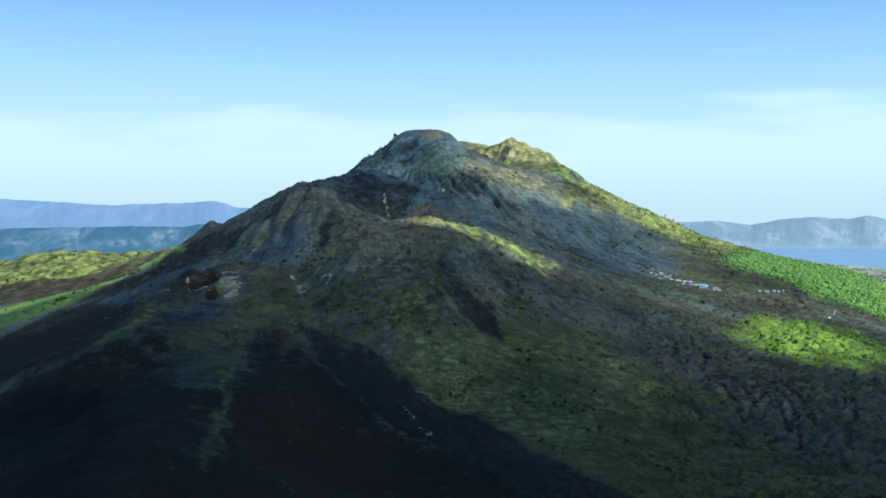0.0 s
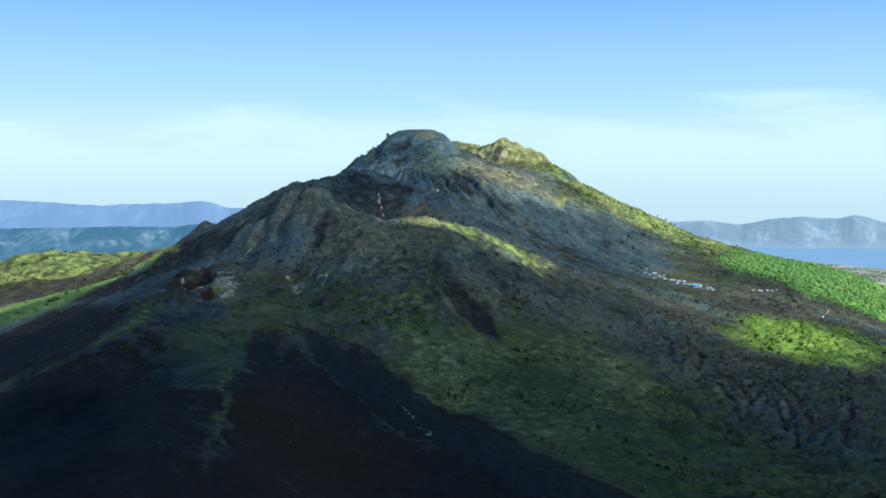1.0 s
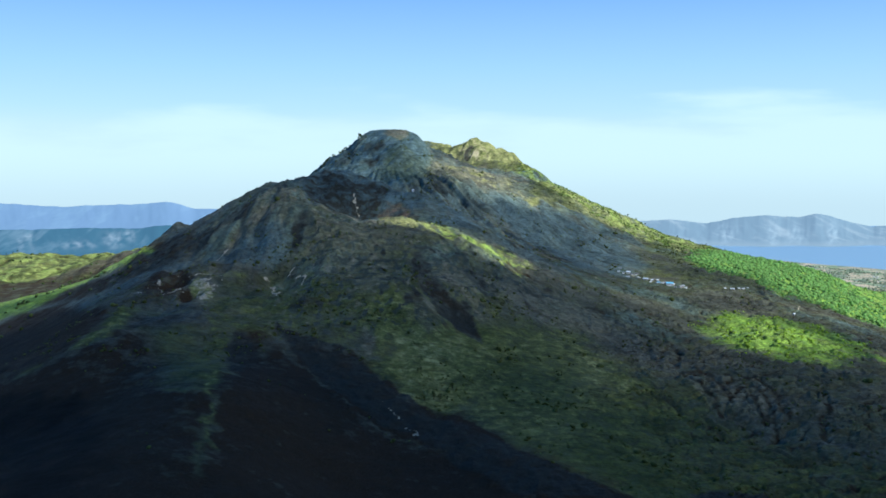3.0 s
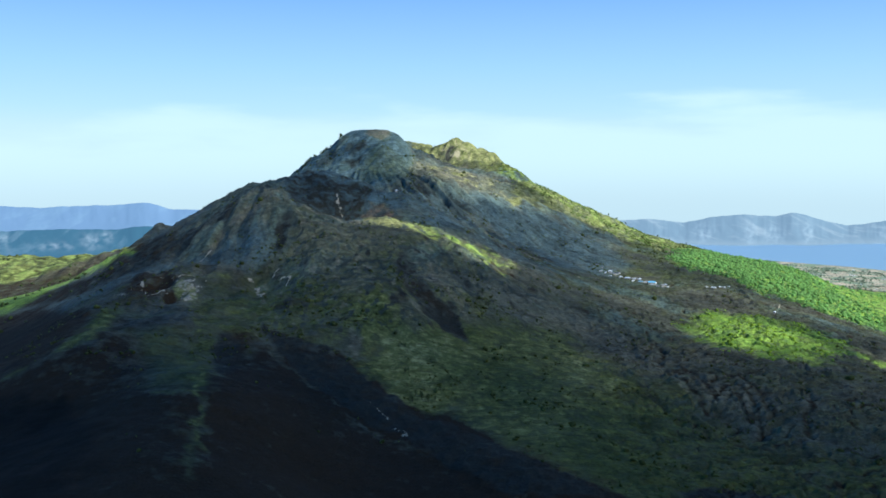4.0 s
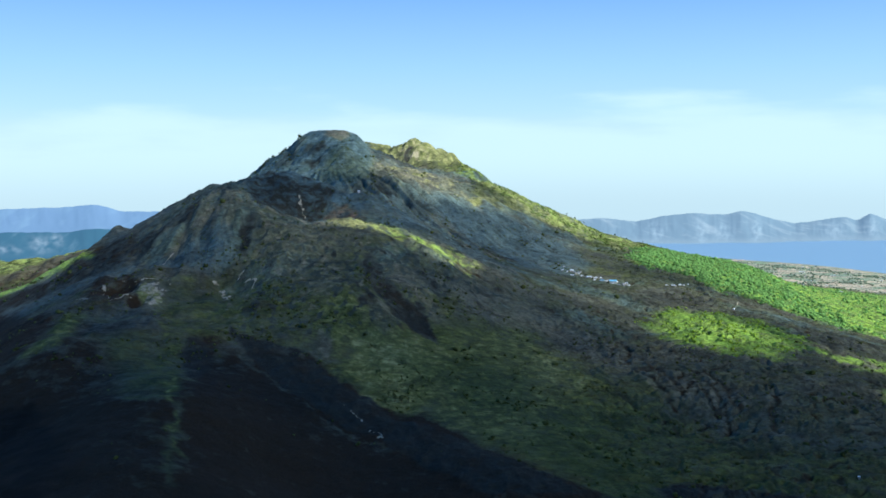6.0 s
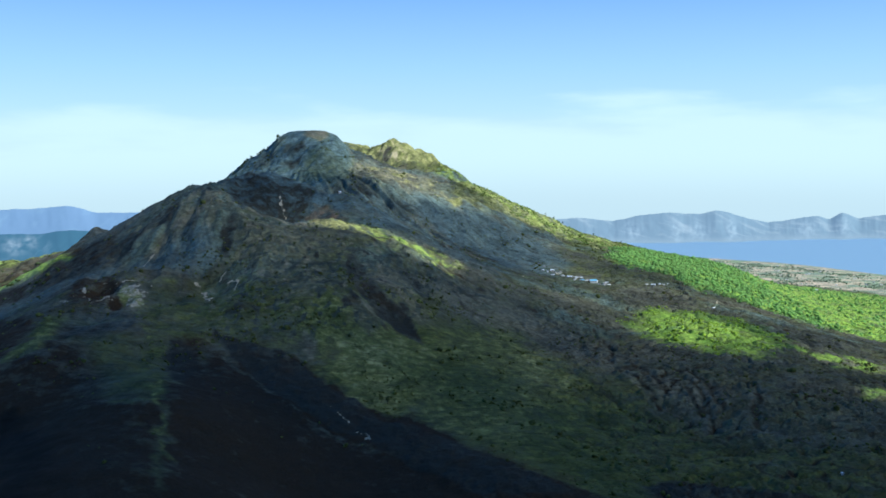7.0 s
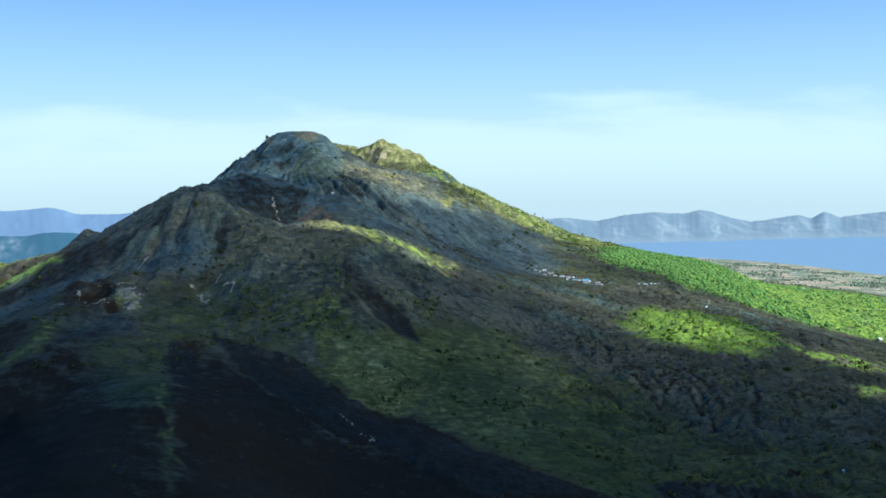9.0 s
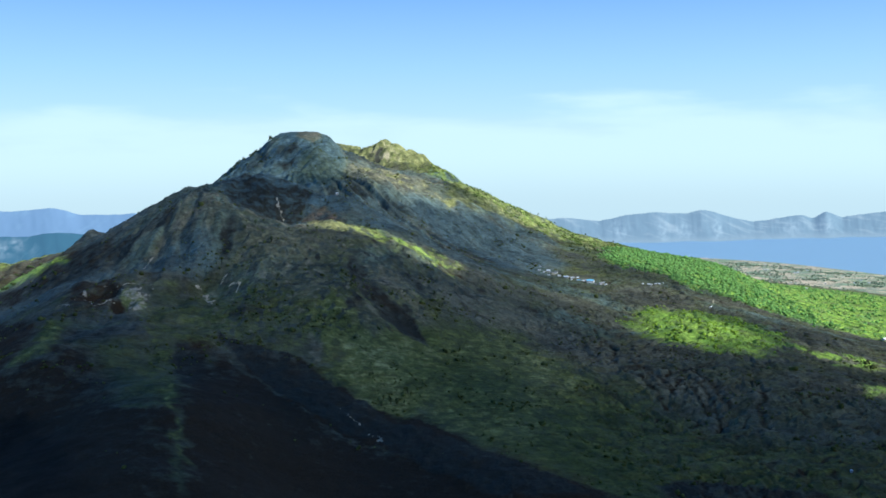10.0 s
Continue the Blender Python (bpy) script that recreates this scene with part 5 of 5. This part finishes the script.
SHRUBS = [clump(RNG, [(0, 0, 0.5, 0.8), (0.6, 0.2, 0.35, 0.5)]), clump(RNG, [(0, 0, 0.6, 0.7), (-0.4, 0.5, 0.3, 0.55)]), clump(RNG, [(0, 0, 0.4, 0.9)])]


CANOPY = [clump(RNG, [(0, 0, 0.5, 0.95), (0.7, 0.3, 0.35, 0.7), (-0.5, 0.6, 0.4, 0.6)]), clump(RNG, [(0, 0, 0.45, 1.0), (0.3, -0.7, 0.3, 0.75)]), clump(RNG, [(0, 0, 0.6, 0.85), (0.5, 0.5, 0.3, 0.8)])]


def shrub_density(x, y):
    blot, fine = fbm(x / 90, y / 90, 3, 91), fbm(x / 24, y / 24, 2, 92)
    d = step(-0.05, 0.7, blot + 0.9 * fine) ** 1.5
    d *= 1 - 0.97 * np.maximum.reduce([inside(x, y, LAVA_TONGUE, 10), inside(x, y, GULLY, 10), 0.985 * inside(x, y, DARK_LEFT, 60), inside(x, y, WOODS, 40), 0.9 * inside(x, y, BRIGHT, 60), 0.6 * inside(x, y, BOWL_EDGE, 20)])
    cut, deep = furrows(x, y)
    d *= 1 + 1.6 * step(0.5, 0.2, cut) * step(4, 12, deep)
    near = np.exp(-(((x + 40) / 190) ** 2 + ((y - 1270) / 170) ** 2))
    d = d * step(404, 392, land(x, y))
    return np.clip(d * (0.25 + 0.9 * near + 0.35 * step(1500, 1800, y) + 0.6 * np.exp(-(((x - 30) / 150) ** 2 + ((y - 1760) / 120) ** 2)) + 1.6 * step(0.0, 0.4, fine) * np.exp(-(((x + 55) / 60) ** 2 + ((y - 2085) / 60) ** 2)) + 0.25 * step(1300, 1000, y)), 0, 1)


spots = strewn(RNG, 9500, (-480, 760, 660, 2320), shrub_density)
tagged(scatter("shrubs", spots, np.exp(RNG.normal(0.0, 0.5, len(spots))) * 1.05, SHRUBS, BUSH, 3),
       "dark green shrubs strewn over the cinder slopes", "shrubs", kind="stuff")


spots = strewn(RNG, 15000, (330, 1400, 1320, 2500), lambda x, y: inside(x, y, WOODS, 60) * (0.75 + 0.6 * fbm(x / 45, y / 45, 3, 95)) * (1 - 0.9 * step(820, 930, x - 0.12 * (y - 1650) + 40 * fbm(x / 60, y / 60, 2, 94))))
tagged(scatter("woodland", spots, np.clip(np.exp(RNG.normal(0.8, 0.4, len(spots))), 1.0, 5.5), CANOPY, LEAF, 4, 0.55), "bright green sunlit woodland on the lower slope", "trees", kind="stuff")
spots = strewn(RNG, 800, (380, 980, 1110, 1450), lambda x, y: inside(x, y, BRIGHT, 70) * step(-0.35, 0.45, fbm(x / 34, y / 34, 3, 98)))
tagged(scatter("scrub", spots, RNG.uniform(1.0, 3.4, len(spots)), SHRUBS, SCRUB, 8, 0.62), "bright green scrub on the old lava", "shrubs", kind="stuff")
spots = strewn(RNG, 2600, (250, 900, 1950, 2330), lambda x, y: inside(x, y, [(230, 2250), (330, 2010), (480, 2000), (600, 1990), (860, 2060), (640, 2320), (300, 2330)], 40) * step(-0.3, 0.6, fbm(x / 40, y / 40, 3, 99)))
tagged(scatter("slope_bushes", spots, RNG.uniform(1.0, 2.6, len(spots)), SHRUBS, HEATH, 9), "green bushes on the grassy upper slope", "shrubs", kind="stuff")
spots = strewn(RNG, 2600, (900, 1740, 1600, 3300), lambda x, y: inside(x, y, FIELDS, 60) * (0.12 + step(0.0, 0.3, fbm(x / 160, y / 60, 3, 93))) * step(-0.3, 0.3, fbm(x / 120, y / 120, 3, 96)) * step(1, 6, land(x, y)))
tagged(scatter("field_trees", spots, RNG.uniform(1.4, 3.8, len(spots)), SHRUBS, ORCHARD, 5), "pale green trees between the lakeside fields", "trees", kind="stuff")
spots = strewn(RNG, 420, (-1250, -430, 1350, 2230), lambda x, y: step(0.1, 0.6, fbm(x / 70, y / 70, 3, 97)) * 0.9)
tagged(scatter("hill_bushes", spots, RNG.uniform(1.5, 4.0, len(spots)), SHRUBS, FIR, 6), "dark bushes on the grassy hills", "shrubs", kind="stuff")


def mesh_object(name, v, f, mat):
    me = bpy.data.meshes.new(name)
    me.from_pydata([tuple(p) for p in v], [], [tuple(int(i) for i in q) for q in f])
    me.materials.append(mat)
    return new(name, me)


def part(name, v, f, mat, parent, label=""):
    ob = mesh_object(name, v, f, mat)
    ob.parent = parent
    return tagged(ob, label)


def tapered(points, radii, sides=6):
    """A tapered stem along points."""
    v, f = [], []
    for (x, y, z), r in zip(points, radii):
        v += [(x + r * math.cos(a), y + r * math.sin(a), z) for a in (2 * math.pi * k / sides for k in range(sides))]
    for i in range(len(points) - 1):
        f += [(i * sides + k, i * sides + (k + 1) % sides, (i + 1) * sides + (k + 1) % sides, (i + 1) * sides + k) for k in range(sides)]
    f.append(tuple(range((len(points) - 1) * sides, len(points) * sides)))
    return v, f


def tree(seed, height, label):
    """A small tree: a leaning tapered trunk with limbs, and a crown of many clumps with gaps."""
    rng = np.random.default_rng(seed)
    top = tagged(new("tree"), label, "tree", "trees on the ridge")
    lean = rng.uniform(-0.12, 0.12, 2) * height
    v, f = tapered([(0, 0, -0.6), (lean[0] * 0.4, lean[1] * 0.4, height * 0.45), (lean[0], lean[1], height * 0.9)], [0.28, 0.2, 0.07])
    v, f = list(v), list(f)
    for k in range(4):
        a, n = rng.uniform(0, 2 * math.pi), len(v)
        h = height * rng.uniform(0.35, 0.7)
        w, g = tapered([(lean[0] * 0.4, lean[1] * 0.4, h), (lean[0] * 0.4 + 0.25 * height * math.cos(a), lean[1] * 0.4 + 0.25 * height * math.sin(a), h + 0.18 * height)], [0.12, 0.05], 4)
        v += w
        f += [tuple(i + n for i in q) for q in g]
    part("trunk", v, f, BARK, top)
    lobes = []
    for _ in range(26):
        h = rng.uniform(0.38, 1.0)
        wide = height * 0.30 * math.sin(math.pi * min(1, (h - 0.25) / 0.85)) ** 0.7
        a, r = rng.uniform(0, 2 * math.pi), wide * rng.uniform(0.3, 1) ** 0.5
        lobes.append((lean[0] * h + r * math.cos(a), lean[1] * h + r * math.sin(a), height * h, height * rng.uniform(0.06, 0.12)))
    part("crown", *clump(rng, lobes), FIR, top)
    return top


def on_land(x, y):
    return float(relief(np.array([float(x)]), np.array([float(y)]))[0])


KINDS = [tree(31, 8.0, "dark leafy tree with a thin trunk on the skyline"), tree(32, 10.0, "dark leafy tree with a thin trunk on the skyline"),
         tree(33, 6.5, "low dark bushy tree on the open slope")]
stems = []
for k in range(26):
    u = RNG.uniform(0.05, 0.95) if k < 20 else RNG.uniform(0.55, 0.75)
    x = -235 + 125 * u
    y = float(np.interp(x, [p[0] for p in CREST_MAIN[1:6]], [p[1] for p in CREST_MAIN[1:6]])) + RNG.uniform(-14, 4)
    stems.append((x, y, 1 if RNG.uniform() < 0.4 else 0))
stems += [(-118, 2200, 1), (-114, 2196, 0), (-121, 2194, 0)]
for x in np.linspace(300, 800, 16):
    y = float(np.interp(x, [p[0] for p in CREST_BACK[6:14]], [p[1] for p in CREST_BACK[6:14]]))
    stems.append((x + RNG.uniform(-12, 12), y + RNG.uniform(-10, 2), 2))
for x, y in ((8, 938), (2, 942), (15, 934), (22, 930), (-4, 994), (-690, 1620), (-640, 1560), (-730, 1600), (-600, 1600), (-560, 1580), (-760, 1560), (-955, 2195), (-940, 2198), (-930, 2200)):
    stems.append((x, y, 2))
for x, y in ((13, 1607), (38, 1822), (11, 1857), (-32, 1594), (-47, 1613), (-22, 1591), (32, 1421), (46, 1419), (62, 1459), (24, 1435), (72, 1360), (80, 1393), (80, 1350), (86, 1333), (111, 1334),
             (-149, 1389), (-136, 1385), (-125, 1406), (-151, 1362), (-126, 1355), (-102, 1389), (-88, 1382), (-71, 1367), (-59, 1400), (-47, 1372), (-113, 1332), (-136, 1317)):
    stems.append((x, y, 2))
for x, y in ((-80, 1316), (-30, 1348), (-12, 1303), (0, 1272), (-2, 926), (8, 931), (14, 927), (-7, 992), (29, 954), (-107, 1204), (-87, 1167), (-115, 1140), (-63, 1262), (-40, 1169), (-10, 1192),
             (110, 1254), (149, 1304), (210, 1406), (301, 1724), (331, 1663), (256, 1827), (179, 1643), (148, 1737)):
    stems.append((x, y, 2))
for i, (x, y, k) in enumerate(stems):
    if i < 3:
        m, one_tree = None, KINDS[i]
        one_tree.matrix_basis = pose(x, y, on_land(x, y), 0, 0, 40 * i)
        continue
    s = RNG.uniform(0.6, 1.1)
    copy_thing(KINDS[k], pose(x, y, on_land(x, y), 0, 0, RNG.uniform(0, 360)) @ Matrix.Diagonal((s, s, s * RNG.uniform(0.85, 1.15), 1)))

# ---- houses ----
PLASTER = plain("plaster", (0.5, 0.5, 0.48), vary=0.15, scale=0.6)
TIN_BLUE = plain("blue_tin", (0.22, 0.55, 0.78), rough=0.45, vary=0.25, scale=0.5)
TIN_PALE = plain("pale_tin", (0.70, 0.76, 0.80), rough=0.45, vary=0.25, scale=0.5)
TIN_GREY = plain("grey_tin", (0.22, 0.23, 0.25), vary=0.3, scale=0.8)
PANE = plain("window_pane", (0.03, 0.04, 0.05), rough=0.1, vary=0.1)
TIMBER = plain("door_wood", (0.14, 0.09, 0.06), vary=0.3, scale=1.0)


def block(x0, x1, y0, y1, z0, z1):
    v = [(x, y, z) for z in (z0, z1) for x, y in ((x0, y0), (x1, y0), (x1, y1), (x0, y1))]
    return v, [(3, 2, 1, 0), (4, 5, 6, 7), (0, 1, 5, 4), (1, 2, 6, 5), (2, 3, 7, 6), (3, 0, 4, 7)]


def gable(w, d, z, rise, over, thick):
    """A pitched roof with eaves and thickness; the ridge lies along x."""
    a, b = w / 2 + over, d / 2 + over
    v = []
    for x in (-a, a):
        v += [(x, -b, z - 0.25), (x, 0, z + rise), (x, b, z - 0.25), (x, b, z - 0.25 - thick), (x, 0, z + rise - thick), (x, -b, z - 0.25 - thick)]
    f = [(5, 4, 3, 2, 1, 0), (6, 7, 8, 9, 10, 11)] + [(i, (i + 1) % 6, (i + 1) % 6 + 6, i + 6) for i in range(6)]
    return v, f


def house(w, d, h, roof, label, group):
    """A small house: walls with gable ends, a pitched roof, a door and windows."""
    top = tagged(new("house"), label, "house", group)
    v, f = block(-w / 2, w / 2, -d / 2, d / 2, -1.5, h)
    n = len(v)
    v = v + [(-w / 2, 0, h + d * 0.28), (w / 2, 0, h + d * 0.28)]
    part("wall", v, f[:1] + f[2:] + [(4, 5, n + 1, n), (6, 7, n, n + 1), (7, 4, n), (5, 6, n + 1)], PLASTER, top)
    part("roof", *gable(w, d, h, d * 0.28 + 0.15, 0.5, 0.15), roof, top)
    part("door", *block(-0.5, 0.5, -d / 2 - 0.06, -d / 2 + 0.02, 0, 2.05), TIMBER, top)
    for k in range(max(2, int(w // 4))):
        x = -w / 2 + (k + 0.5) * w / max(2, int(w // 4))
        if abs(x) > 1.1:
            part("window", *block(x - 0.6, x + 0.6, -d / 2 - 0.05, -d / 2 + 0.02, 0.9, 2.0), PANE, top)
    return top


HALL = house(12, 6.0, 3.2, TIN_BLUE, "long white hall with a blue tin roof in the village", "village houses")
SHED = house(9, 5, 2.8, TIN_PALE, "white village house with a pale tin roof", "village houses")
HOME = house(6.5, 4.5, 2.6, TIN_PALE, "small white village house with a pale tin roof", "village houses")
COTTAGE = house(6.5, 4.5, 2.6, TIN_GREY, "small white village house with a grey tin roof", "village houses")
FARM = house(8, 5.5, 2.8, TIN_PALE, "white lakeside farmhouse among the fields", "farmhouses")
HUT = house(3.6, 2.8, 2.4, TIN_PALE, "small pale hut standing on the crater rim", "huts")


def stand(ob, x, y, turn, copy=True):
    m = pose(x, y, on_land(x, y) + 0.1, 0, 0, turn)
    if copy:
        s = RNG.uniform(0.45, 0.75)
        m = m @ Matrix.Diagonal((s * RNG.uniform(0.9, 1.3), s, s * 0.75, 1))
        return copy_thing(ob, m)
    ob.matrix_basis = m
    return ob


stand(HALL, 462, 1604, -12, False)
stand(HALL, 447, 1622, -20)
stand(SHED, 430, 1648, -25, False)
stand(HOME, 408, 1690, -10, False)
stand(COTTAGE, 480, 1596, 20, False)
stand(FARM, 918, 1392, 30, False)
stand(HUT, -1, 1612, 15, False)
stand(HUT, 426, 765, 60)
for k in range(38):
    u = RNG.uniform(0, 1) ** 0.9
    x, y = 386 + 112 * u + RNG.uniform(-14, 14), 1712 - 130 * u + RNG.uniform(-34, 30)
    stand((COTTAGE, HOME, COTTAGE, HOME, COTTAGE, COTTAGE, SHED, HOME)[k % 8], x, y, RNG.uniform(-60, 60))
for x, y, k in ((565, 1570, 0), (578, 1574, 1), (592, 1590, 1), (556, 1582, 1), (604, 1604, 1), (610, 1420, 1)):
    stand((SHED, HOME)[k], x, y, RNG.uniform(-40, 40))
for k in range(34):
    u = RNG.uniform(0, 1)
    x, y = 1180 + 380 * RNG.uniform(0, 1), 2080 + 1150 * u
    x = min(x, 1560 - 260 * step(2900, 3300, np.array(y)))
    stand(FARM, float(x), y, RNG.uniform(0, 180))
